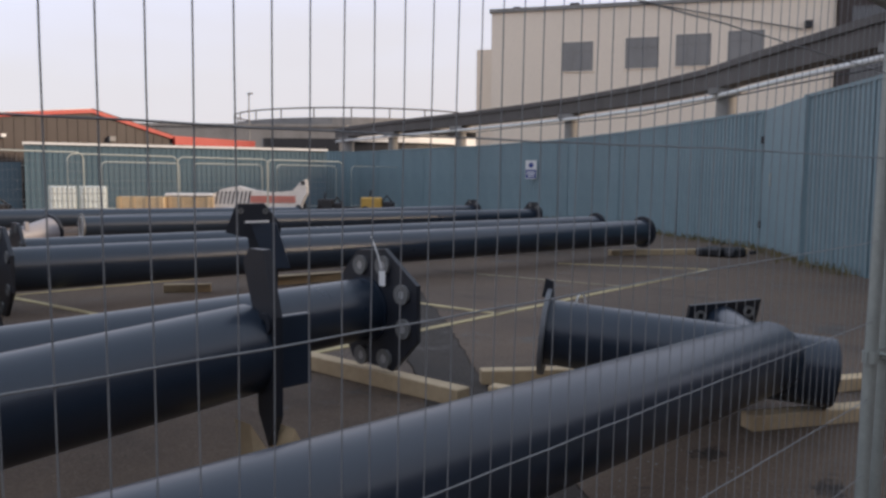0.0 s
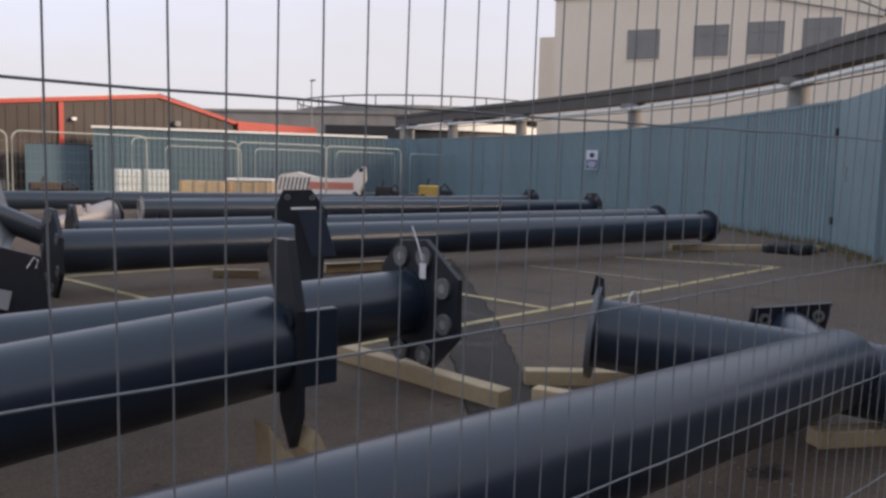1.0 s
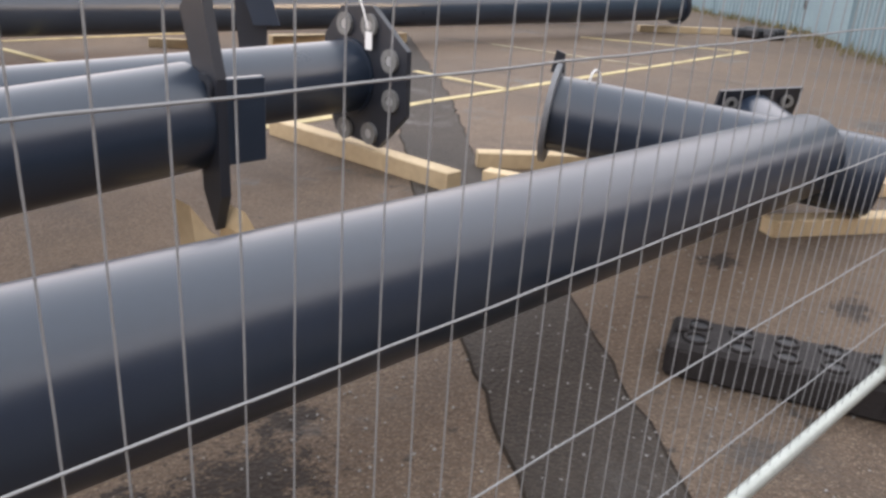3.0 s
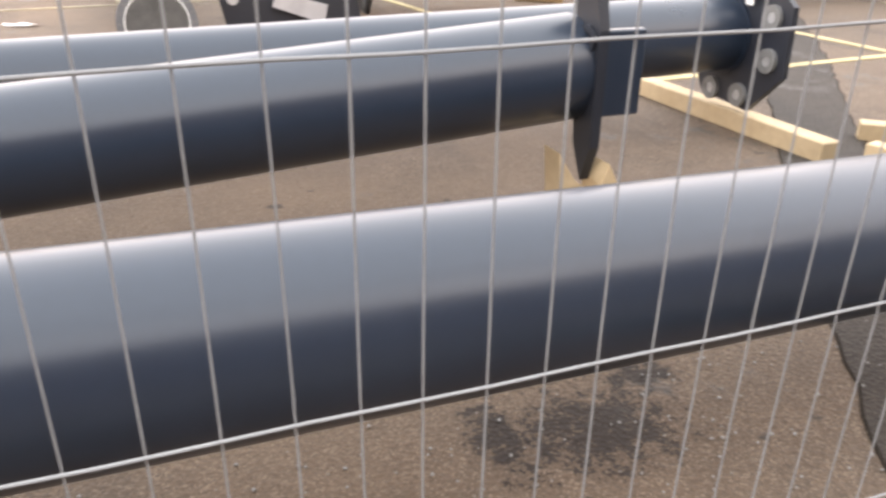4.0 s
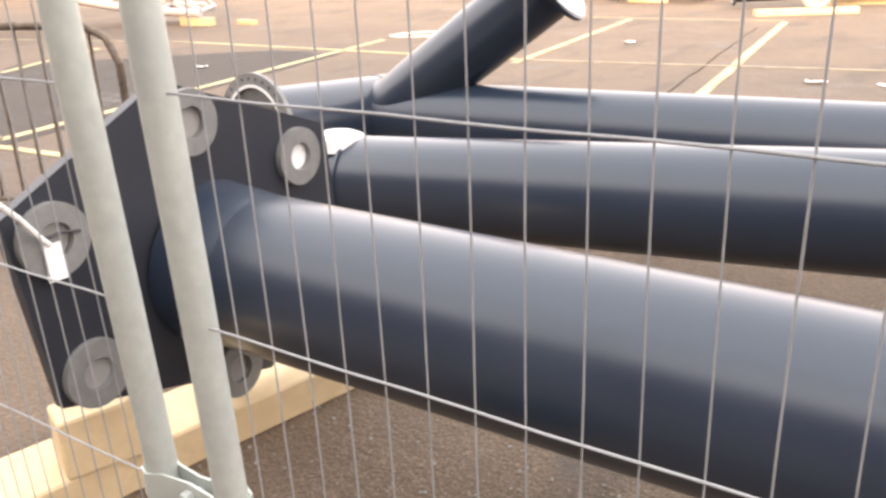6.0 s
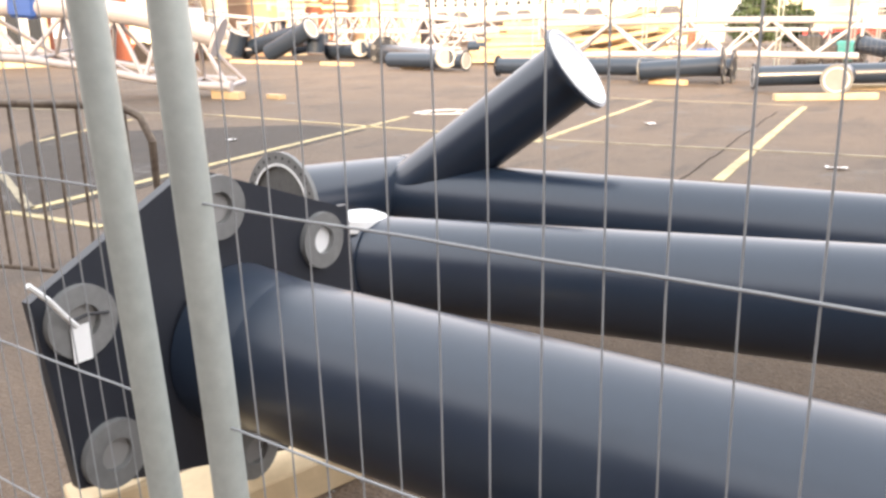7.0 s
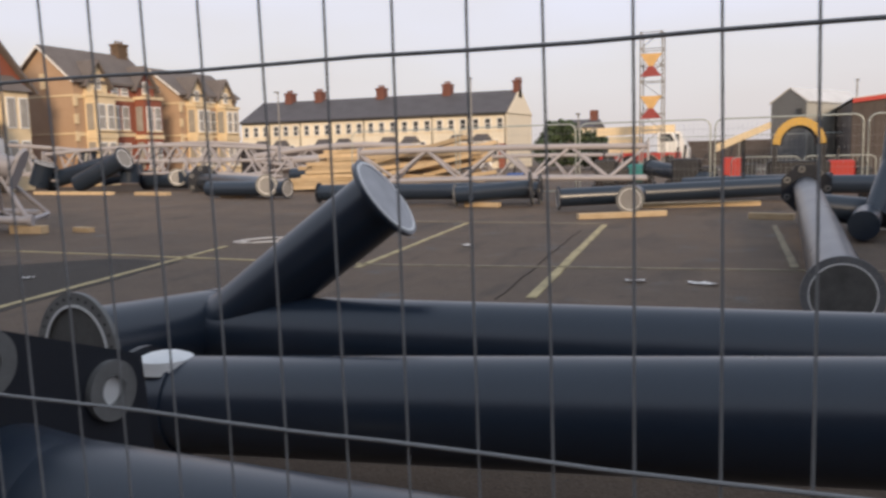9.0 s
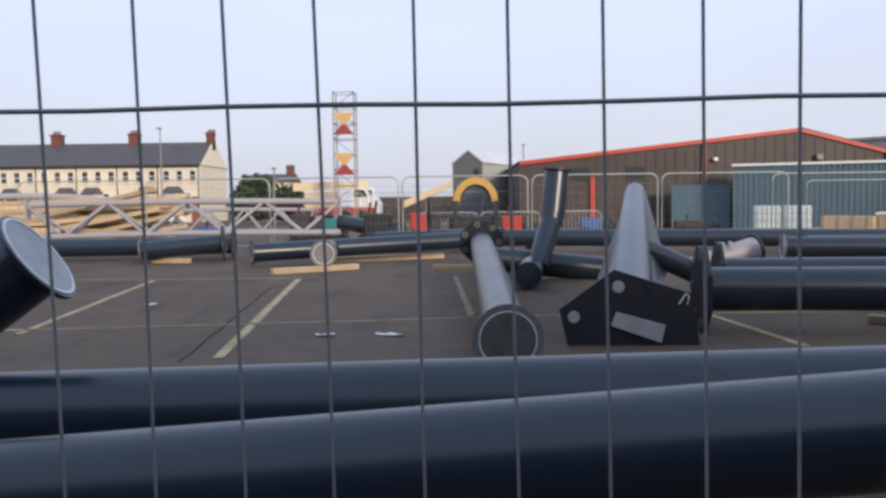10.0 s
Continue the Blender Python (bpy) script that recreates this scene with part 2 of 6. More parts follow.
        l.new(rag.outputs["Fac"], ad.inputs[0]); ad.inputs[1].default_value = -4.2
        l.new(ln.outputs["Value"], ad.inputs[2])
        ad2 = n.new("ShaderNodeMath"); ad2.operation = 'MULTIPLY_ADD'
        l.new(speck.outputs["Fac"], ad2.inputs[0]); ad2.inputs[1].default_value = -2.4
        l.new(ad.outputs[0], ad2.inputs[2])
        base = mixc(rng(ad2.outputs[0], -2.35, -2.80, 0.0, 0.93), base, tint(0.018, 0.011, 0.008))
    l.new(base, b.inputs["Base Color"])
    l.new(rng(wet.outputs["Fac"], 0.56, 0.66, 0.84, 0.5), b.inputs["Roughness"])
    bp = n.new("ShaderNodeBump"); bp.inputs["Strength"].default_value = 0.8; bp.inputs["Distance"].default_value = 0.008
    l.new(vor.outputs["Distance"], bp.inputs["Height"])
    l.new(bp.outputs[0], b.inputs["Normal"])
    return m


M_GROUND = ground_material("worn_car_park_asphalt")
M_PATCH = ground_material("newer_dark_asphalt", 0.33, 0.3)


# ---------------------------------------------------------------- mesh helpers
class Geo:
    """Collects vertices and faces of one mesh."""
    def __init__(self):
        self.v, self.f = [], []

    def add(self, verts, faces):
        o = len(self.v)
        self.v += [tuple(p) for p in verts]
        self.f += [tuple(i + o for i in q) for q in faces]
        return self

    def tube(self, a, b, r, n=16, r2=None, caps=True):
        a, b = Vector(a), Vector(b)
        r2 = r if r2 is None else r2
        q = (b - a).to_track_quat('Z', 'Y')
        vs = []
        for c, rad in ((a, r), (b, r2)):
            for i in range(n):
                t = 2 * math.pi * i / n
                vs.append(c + q @ Vector((math.cos(t) * rad, math.sin(t) * rad, 0)))
        fs = [(i, (i + 1) % n, n + (i + 1) % n, n + i) for i in range(n)]
        if caps:
            fs += [tuple(range(n - 1, -1, -1)), tuple(range(n, 2 * n))]
        return self.add(vs, fs)

    def ring(self, c, axis, r_out, r_in, th, n=24):
        """Annular disc with thickness th along axis, from c."""
        c, ax = Vector(c), Vector(axis).normalized()
        q = ax.to_track_quat('Z', 'Y')
        vs = []
        for h in (0, th):
            for rad in (r_out, r_in):
                for i in range(n):
                    t = 2 * math.pi * i / n
                    vs.append(c + ax * h + q @ Vector((math.cos(t) * rad, math.sin(t) * rad, 0)))
        fs = []
        for i in range(n):
            j = (i + 1) % n
            fs += [(i, n + i, n + j, j), (2 * n + i, 2 * n + j, 3 * n + j, 3 * n + i), (i, j, 2 * n + j, 2 * n + i), (n + i, 3 * n + i, 3 * n + j, n + j)]
        return self.add(vs, fs)

    def box(self, lo, hi, m=None, bev=0.0):
        (x0, y0, z0), (x1, y1, z1) = lo, hi
        if bev <= 0:
            vs = [Vector(p) for p in ((x0, y0, z0), (x1, y0, z0), (x1, y1, z0), (x0, y1, z0), (x0, y0, z1), (x1, y0, z1), (x1, y1, z1), (x0, y1, z1))]
            fs = [(0, 3, 2, 1), (4, 5, 6, 7), (0, 1, 5, 4), (1, 2, 6, 5), (2, 3, 7, 6), (3, 0, 4, 7)]
        else:
            c = bev
            vs, fs = [], []
            for z, i in ((z0, c), (z0 + c, 0), (z1 - c, 0), (z1, c)):
                vs += [Vector(p) for p in ((x0 + i + (0 if i else c), y0 + i, z), (x1 - i - (0 if i else c), y0 + i, z), (x1 - i, y0 + i + (0 if i else c), z), (x1 - i, y1 - i - (0 if i else c), z),
                                           (x1 - i - (0 if i else c), y1 - i, z), (x0 + i + (0 if i else c), y1 - i, z), (x0 + i, y1 - i - (0 if i else c), z), (x0 + i, y0 + i + (0 if i else c), z))]
            for k in range(3):
                fs += [(8 * k + i, 8 * k + (i + 1) % 8, 8 * k + 8 + (i + 1) % 8, 8 * k + 8 + i) for i in range(8)]
            fs += [tuple(range(7, -1, -1)), tuple(range(24, 32))]
        if m is not None:
            vs = [m @ p for p in vs]
        return self.add(vs, fs)

    def prism(self, pts, along):
        """A flat polygon of 3D points pushed along a vector."""
        al = Vector(along)
        n = len(pts)
        a = [Vector(p) for p in pts]
        vs = a + [p + al for p in a]
        fs = [tuple(range(n - 1, -1, -1)), tuple(range(n, 2 * n))] + [(i, (i + 1) % n, n + (i + 1) % n, n + i) for i in range(n)]
        return self.add(vs, fs)

    def path(self, pts, r, n=10):
        pts = [Vector(p) for p in pts]
        for a, b in zip(pts, pts[1:]):
            self.tube(a, b, r, n)
        return self

    def sweep(self, pts, r, n=10):
        """A smooth bent tube through the points."""
        pts = [Vector(p) for p in pts]
        o = len(self.v)
        up = Vector((0, 0, 1))
        for k, p in enumerate(pts):
            d = (pts[min(k + 1, len(pts) - 1)] - pts[max(k - 1, 0)]).normalized()
            u = d.cross(up)
            if u.length < 1e-3:
                u = d.cross(Vector((0, 1, 0)))
            u.normalize()
            w = u.cross(d)
            for i in range(n):
                t = 2 * math.pi * i / n
                self.v.append(tuple(p + (u * math.cos(t) + w * math.sin(t)) * r))
        for k in range(len(pts) - 1):
            for i in range(n):
                a, b = o + k * n + i, o + k * n + (i + 1) % n
                self.f.append((a, b, b + n, a + n))
        self.f.append(tuple(o + i for i in range(n - 1, -1, -1)))
        self.f.append(tuple(o + (len(pts) - 1) * n + i for i in range(n)))
        return self


def mesh_of(name, geo, material, smooth=False):
    me = bpy.data.meshes.new(name)
    me.from_pydata(geo.v, [], geo.f)
    bm = bmesh.new()
    bm.from_mesh(me)
    bmesh.ops.recalc_face_normals(bm, faces=bm.faces)
    bm.to_mesh(me)
    bm.free()
    me.materials.append(material)
    if smooth:
        for p in me.polygons:
            p.use_smooth = len(p.vertices) <= 4
        me.set_sharp_from_angle(angle=radians(38))
    me.update()
    return me


def part(name, geo, material, parent, label="", smooth=False):
    ob = new(name, mesh_of(name, geo, material, smooth))
    ob.parent = parent
    if label:
        tagged(ob, label)
    return ob


def piece(name, me, parent, m):
    ob = new(name, me)
    ob.parent = parent
    ob.matrix_basis = m
    return ob


def thing(name, label, category, group="", at=(0, 0, 0), rz=0.0):
    ob = new(name)
    ob.matrix_basis = pose(*at, 0, 0, rz)
    return tagged(ob, label, category, group)


def solo(name, geo, material, label, category, group="", kind="", smooth=False):
    return tagged(new(name, mesh_of(name, geo, material, smooth)), label, category, group, kind)


def lerp(a, b, t):
    return Vector(a) + (Vector(b) - Vector(a)) * t


# ---------------------------------------------------------------- ground
g = Geo()
N = 60
cs = [math.copysign(abs(i / N) ** 2.2, i) * 420 for i in range(-N, N + 1)]
g.v = [(x, y + 15, 0.0) for y in cs for x in cs]
W = 2 * N + 1
g.f = [(j * W + i, j * W + i + 1, (j + 1) * W + i + 1, (j + 1) * W + i) for j in range(W - 1) for i in range(W - 1)]
ground = solo("ground", g, M_GROUND, "brown worn asphalt of a large car park", "ground", kind="structure")


def flat_poly(name, pts, z, material, label, category):
    return solo(name, Geo().prism([(x, y, -0.01) for x, y in pts], (0, 0, z + 0.01)), material, label, category, kind="structure")


def wavy(pts, amp, seed, step=0.12):
    """Breaks the edge of a patch into an uneven line."""
    rnd = random.Random(seed)
    out = []
    for (x0, y0), (x1, y1) in zip(pts, pts[1:]):
        n = max(1, int(math.hypot(x1 - x0, y1 - y0) / step))
        for k in range(n):
            out.append((x0 + (x1 - x0) * k / n + rnd.uniform(-amp, amp), y0 + (y1 - y0) * k / n + rnd.uniform(-amp, amp)))
    return out + [pts[-1]]


trench_l = wavy([(0.75, 0.55), (1.35, 1.54), (1.53, 1.82), (1.90, 2.30), (2.95, 3.74), (4.02, 5.06), (7.5, 9.75)], 0.018, 3)
trench_r = wavy([(1.25, 0.55), (1.73, 1.30), (1.86, 1.49), (2.17, 1.89), (2.51, 2.31), (3.58, 3.79), (5.39, 5.93), (8.24, 9.65)], 0.018, 4)
flat_poly("asphalt_patch", trench_l + trench_r[::-1], 0.005, M_PATCH, "dark strip of newer asphalt over a filled trench", "asphalt patch")
M_OIL = mat("dried_oil", (0.026, 0.020, 0.016), 0.95, 0, 0.8, 70, 0.4, 12, 0.5, 70, stain_col=(0.05, 0.036, 0.026), spec=0.15)
for edge in (trench_l, trench_r):
    jog = random.Random(8)
    solo("asphalt_crack", Geo().sweep([(x + jog.uniform(-0.008, 0.008), y, 0.001) for x, y in edge], 0.007, 5), M_OIL, "dark crack along the edge of a filled trench", "crack", kind="structure")
flat_poly("asphalt_patch", wavy([(-11.6, 7.0), (-9.2, 9.6), (-7.9, 9.5), (-7.1, 6.0), (-6.6, 3.9), (-8.6, 3.6), (-11.6, 7.0)], 0.03, 5, 0.3), 0.004, M_PATCH, "dark square patch of newer asphalt between bay lines", "asphalt patch")


jog = random.Random(21)
solo("asphalt_crack", Geo().sweep([(-2.78 - 0.034 * k + jog.uniform(-0.02, 0.02), 7.85 + 0.34 * k, 0.0005) for k in range(21)], 0.008, 5), M_OIL, "dark crack running beside a bay line", "crack", kind="structure")


def road_line(a, b, w, material, label):
    a, b = Vector((*a, 0)), Vector((*b, 0))
    d = (b - a).normalized()
    s = Vector((-d.y, d.x, 0)) * w / 2
    g = Geo()
    rnd = random.Random(int(abs(a.x * 100 + a.y * 37)))
    n = max(2, int((b - a).length / 0.25))
    left = [a + (b - a) * (k / n) + s * rnd.uniform(0.8, 1.1) for k in range(n + 1)]
    right = [a + (b - a) * (k / n) - s * rnd.uniform(0.8, 1.1) for k in range(n + 1)]
    for k in range(n):
        q = [left[k], left[k + 1], right[k + 1], right[k]]
        g.add([Vector((p.x, p.y, 0.0085)) for p in q] + [Vector((p.x, p.y, 0.0)) for p in q], [(0, 1, 2, 3), (0, 4, 5, 1), (2, 6, 7, 3)])
    return solo("parking_line", g, material, label, "road marking", "bay lines of the car park", "structure")


YL = "worn yellow parking bay line on asphalt"
PL = "faded pale parking bay line on asphalt"
for a, b, w, mm in (((-2.48, 8.0), (-3.24, 15.75), 0.11, M_LINE), ((-5.15, 9.5), (-6.0, 15.8), 0.10, M_LINE), ((-11.5, 10.0), (-5.2, 9.82), 0.09, M_LINE),
                    ((-5.2, 9.82), (0.96, 10.55), 0.08, M_PALELINE), ((0.96, 10.55), (5.25, 10.72), 0.08, M_LINE), ((-7.6, 16.1), (-3.3, 16.0), 0.08, M_PALELINE),
                    ((2.76, 10.65), (3.02, 8.3), 0.10, M_LINE), ((5.93, 6.97), (6.02, 5.72), 0.10, M_LINE), ((2.7, 5.46), (11.95, 6.19), 0.10, M_LINE),
                    ((8.64, 8.34), (8.97, 6.05), 0.09, M_PALELINE), ((10.88, 8.46), (11.9, 6.25), 0.09, M_LINE), ((-6.85, 4.0), (-8.45, 11.3), 0.10, M_LINE),
                    ((-10.95, 6.4), (-12.3, 8.8), 0.10, M_LINE), ((-6.9, 3.84), (-5.75, 3.93), 0.09, M_LINE), ((-12.0, 6.1), (-6.85, 4.0), 0.08, M_PALELINE),
                    ((-0.3, 16.0), (-0.1, 10.6), 0.09, M_PALELINE), ((-16.5, 9.0), (-11.5, 10.0), 0.09, M_PALELINE)):
    road_line(a, b, w, mm, YL if mm is M_LINE else PL)


# ---------------------------------------------------------------- wire fence close to the camera
FY = 1.1436
FENCE_YAW, FENCE_TILT = -0.0087, -0.0287      # the panels turn and lean a little
WIRE_X = 0.0535
WIRE_0 = 0.0176             # one wire, 1.1 m up
BENT = [1.7, 1.1, 1.0, -1.3, -0.7, -0.3, -0.3, 0.5, -1.2, -0.3, -1.5, 0.6, -0.6, -1.8, -0.4, 0.0, -0.5, 1.1, 0.6, 1.3, 1.0, -1.1, 0.2, 0.8, -1.2, 0.5, 2.1, 2.2, 0.8, -1.5, -1.1, -1.7]


def on_fence(x, z, out=0.0):
    return (x, FENCE_YAW * x + FENCE_TILT * (z - 1.2) + out, z)


def fence_panel(x0, x1, label, lean0, lean1):
    p = thing("wire_fence_panel", label, "fence panel", "temporary fence panels", (0, FY, 0))
    xa = lambda z: x0 + lean0 * (z - 1.1)
    xb = lambda z: x1 + lean1 * (z - 1.1)
    for xp in (xa, xb):
        part("post", Geo().sweep([on_fence(xp(z), z) for z in (0.02, 0.5, 1.0, 1.5, 2.0)], 0.0215, 24), M_GALV, p, smooth=True)
    part("top_rail", Geo().tube(on_fence(xa(1.975), 1.975), on_fence(xb(1.975), 1.975), 0.0200, 16), M_GALV, p, smooth=True)
    part("bottom_rail", Geo().tube(on_fence(xa(0.16), 0.16), on_fence(xb(0.16), 0.16), 0.0180, 14), M_GALV, p, smooth=True)
    rnd = random.Random(int(x0 * 100))
    n0, n1 = math.ceil((x0 - WIRE_0 + 0.035) / WIRE_X), math.floor((x1 - WIRE_0 - 0.03) / WIRE_X)
    for n in range(n0, n1 + 1):
        xm = WIRE_0 + WIRE_X * n
        dx = BENT[n + 20] * 0.001 if -20 <= n <= 11 and x0 > -2 else rnd.uniform(-0.0016, 0.0016)
        lean = -0.0108 - 0.0083 * xm + 0.0075 * math.cos(2 * math.pi * (n - 8) / 23)
        wob = rnd.uniform(0, 6.28)
        g = Geo().sweep([on_fence(xm + dx + lean * (z - 1.1) + 0.0009 * math.sin(z * 9 + wob), z) for z in [0.16 + k * 0.1135 for k in range(17)]], 0.00102, 6)
        part("vertical_wire", g, M_WIRE, p, smooth=True)
    for k, z in enumerate((0.354, 0.630, 0.907, 1.184, 1.457, 1.732)):
        sl, bow = 0.0060, 0.0026 if z < 1.4 else 0.0060
        xs = [xa(z) + (xb(z) - xa(z)) * i / 48 for i in range(49)]
        g = Geo().sweep([on_fence(x, z + sl * x + bow * min(x * x, 1.6) + 0.0008 * math.sin(x * 23 + k), -0.0031) for x in xs], 0.00155, 6)
        part("horizontal_wire", g, M_WIRE, p, smooth=True)
    return p


fence_panel(-1.174, 2.50, "galvanised wire mesh fence panel in tube frame", -0.017, -0.05)
fence_panel(-4.95, -1.318, "galvanised wire mesh fence panel beside its neighbour", -0.03, -0.028)
fence_panel(2.64, 6.25, "galvanised wire mesh fence panel beyond the joint", -0.05, -0.03)


def fence_clip(x, z):
    c = thing("fence_clip", "galvanised bolted clip joining two fence posts", "clip", "fence clips", (x, FY + FENCE_YAW * x + FENCE_TILT * (z - 1.2), z))
    w = 0.072
    for s in (-1, 1):
        g = Geo().sweep([(-w - 0.024, 0, 0), (-w - 0.017, s * 0.017, 0), (-w, s * 0.0245, 0), (-w + 0.024, s * 0.014, 0), (0, s * 0.009, 0), (w - 0.024, s * 0.014, 0), (w, s * 0.0245, 0), (w + 0.017, s * 0.017, 0), (w + 0.024, 0, 0)], 0.003, 6)
        plate = Geo()
        n = 6
        for k in range(0, len(g.v), n):                       # each bent strap is a tall ribbon along the two posts
            cx, cy = sum(v[0] for v in g.v[k:k + n]) / n, sum(v[1] for v in g.v[k:k + n]) / n
            plate.v += [(cx, cy - 0.0018, -0.021), (cx, cy - 0.0018, 0.021), (cx, cy + 0.0018, 0.021), (cx, cy + 0.0018, -0.021)]
        m = len(plate.v) // 4
        for k in range(m - 1):
            plate.f += [(4 * k + i, 4 * k + (i + 1) % 4, 4 * k + 4 + (i + 1) % 4, 4 * k + 4 + i) for i in range(4)]
        plate.f += [(3, 2, 1, 0), tuple(4 * m - 4 + i for i in range(4))]
        part("strap", plate, M_GALV, c, smooth=True)
    part("bolt", Geo().tube((0, -0.040, 0), (0, 0.030, 0), 0.006, 10).tube((0, 0.011, 0), (0, 0.022, 0), 0.011, 6), M_GALV, c)
    part("nut", Geo().tube((0, -0.024, 0), (0, -0.011, 0), 0.0115, 6), M_GALV, c)


fence_clip(-1.246, 1.50)
fence_clip(-1.238, 0.63)
fence_clip(2.575, 0.80)


def fence_foot(cx, cy, rz, label):
    f = thing("rubber_fence_block", label, "fence block", "fence blocks", (cx, cy, 0), rz)
    part("block", Geo().box((-0.37, -0.12, 0.0), (0.37, 0.12, 0.125), bev=0.015), M_RUBBER, f)
    for k in range(5):
        for s in (-0.056, 0.056):
            x = -0.28 + k * 0.14
            sk = part("socket", Geo().ring((x, s, 0.124), (0, 0, 1), 0.043, 0.032, 0.012, 18), M_RUBBER, f, smooth=True)
            part("socket_hole", Geo().tube((x, s, 0.1255), (x, s, 0.127), 0.032, 16), M_DARK, sk)
    for s in (-1, 1):
        for k in range(7):
            x = -0.31 + k * 0.103
            part("side_rib", Geo().box((x - 0.018, s * 0.1215 - 0.004, 0.02), (x + 0.018, s * 0.1215 + 0.004, 0.105), bev=0.003), M_RUBBER, f)
    part("handle_lug", Geo().box((-0.352, -0.04, 0.124), (-0.31, 0.04, 0.150), bev=0.008), M_RUBBER, f)


fence_foot(2.49, 1.43, -66, "black recycled rubber fence foot on asphalt")
fence_foot(-1.245, 1.16, 94, "black recycled rubber fence foot under two posts")


# ---------------------------------------------------------------- steel columns near the fence
R = 0.207


def flange_yz(parent, name, x, pts, th=0.03, material=M_PLATE, label=""):
    return part(name, Geo().prism([(x, y, z) for y, z in pts], (th, 0, 0)), material, parent, label)


def washer(parent, c, axis, ro=0.072, ri=0.034, th=0.022, material=M_ZINC):
    return part("washer", Geo().ring(c, axis, ro, ri, th, 24), material, parent, "grey primed bolt hole ring", True)


P1A, P1B = Vector((-2.08, 1.965, 0.545)), Vector((4.15, 2.135, 0.392))
col = thing("steel_column", "dark blue-grey painted steel column lying on timbers beside fence", "steel column", "steel columns on the ground")
part("tube", Geo().tube(P1A, P1B, R, 48), M_PIPE, col, smooth=True)
flange_yz(col, "end_plate", -2.11, [(1.419, 0.815), (1.867, 1.043), (2.447, 0.830), (2.481, 0.448), (2.125, 0.143), (1.470, 0.347)], 0.03)
part("flared_end", Geo().tube(P1A, lerp(P1A, P1B, 0.030), 0.222, 48, R - 0.0005, caps=False), M_PIPE, col, smooth=True)
for y, z in ((2.315, 0.759), (1.932, 0.930), (1.524, 0.746), (1.564, 0.399), (1.989, 0.209)):
    washer(col, (-2.082, y, z), (1, 0, 0), 0.085, 0.041, 0.022, M_ZINC)
    part("bolt_hole", Geo().tube((-2.0805, y, z), (-2.078, y, z), 0.041, 20), M_WHITE if y > 2.2 else M_CONC, col)
part("label_tag", Geo().prism([(-2.055, 1.53, 0.745), (-2.055, 1.487, 0.745), (-2.055, 1.485, 0.66), (-2.055, 1.53, 0.66)], (0.003, 0, 0)), M_WHITE, col, "white card tag")
part("cable_tie", Geo().sweep([(-2.05, 1.50, 0.745), (-2.04, 1.47, 0.78), (-2.02, 1.43, 0.83), (-2.0, 1.38, 0.88)], 0.006, 6), M_WHITE, col, "white plastic tie")
part("tie_wire", Geo().sweep([(-2.05, 1.49, 0.76), (-2.05, 1.53, 0.765), (-2.05, 1.58, 0.755)], 0.004, 6), M_DARK, col)
bA, bB = Vector((3.577, 3.30, 0.459)), Vector((4.40, 1.87, 0.300))
bd = (bB - bA).normalized()
part("branch_tube", Geo().tube(bA, bB, 0.205, 48), M_PIPE, col, smooth=True)
part("branch_end_ring", Geo().ring(bA - bd * 0.02, bd, 0.275, 0.12, 0.028, 40), M_DULLRING, col, smooth=True)
part("branch_cap", Geo().tube(bB, bB + bd * 0.012, 0.200, 40), M_PLATE, col, smooth=True)
sq = [Vector((4.62, 2.86, 0.56)), Vector((5.02, 2.54, 0.60)), Vector((5.06, 2.62, 0.28)), Vector((4.66, 2.94, 0.24))]
part("square_end_plate", Geo().prism(sq, Vector((0.02, 0.026, 0.004))), M_PLATE, col)
sc = sum(sq, Vector()) / 4
part("stub_tube", Geo().tube(lerp(bA, bB, 0.80), sc - Vector((0.005, 0.006, 0)), 0.16, 32, 0.13), M_PIPE, col, smooth=True)
for s in (0.16, 0.84):
    c = lerp(lerp(sq[0], sq[1], s), lerp(sq[3], sq[2], s), 0.25) - Vector((0.014, 0.018, 0))
    part("bolt_hole", Geo().ring(c, (0.6, 0.75, 0), 0.04, 0.02, 0.01, 16), M_ZINC, col)
part("cable_tie", Geo().sweep([lerp(bA, bB, 0.12) + Vector((0.02 + 0.05 * math.cos(t), 0.0, 0.20 + 0.07 * math.sin(t))) for t in (-0.6, 0, 0.6, 1.2, 1.8, 2.4, 3.0)], 0.006, 6), M_WHITE, col, "white plastic tie")
part("lifting_lug", Geo().prism([bA + Vector((-0.03, 0.02, 0.22)), bA + Vector((0.01, -0.04, 0.22)), bA + Vector((0.01, -0.04, 0.32)), bA + Vector((-0.02, 0.0, 0.34))], (0.02, 0.015, 0)), M_PLATE, col)
for k in range(14):
    t = 2 * math.pi * k / 14
    q = bd.to_track_quat('Z', 'Y')
    c = bA - bd * 0.022 + q @ Vector((math.cos(t) * 0.24, math.sin(t) * 0.24, 0))
    part("bolt_hole", Geo().tube(c - bd * 0.002, c, 0.012, 8), M_DARK, col)

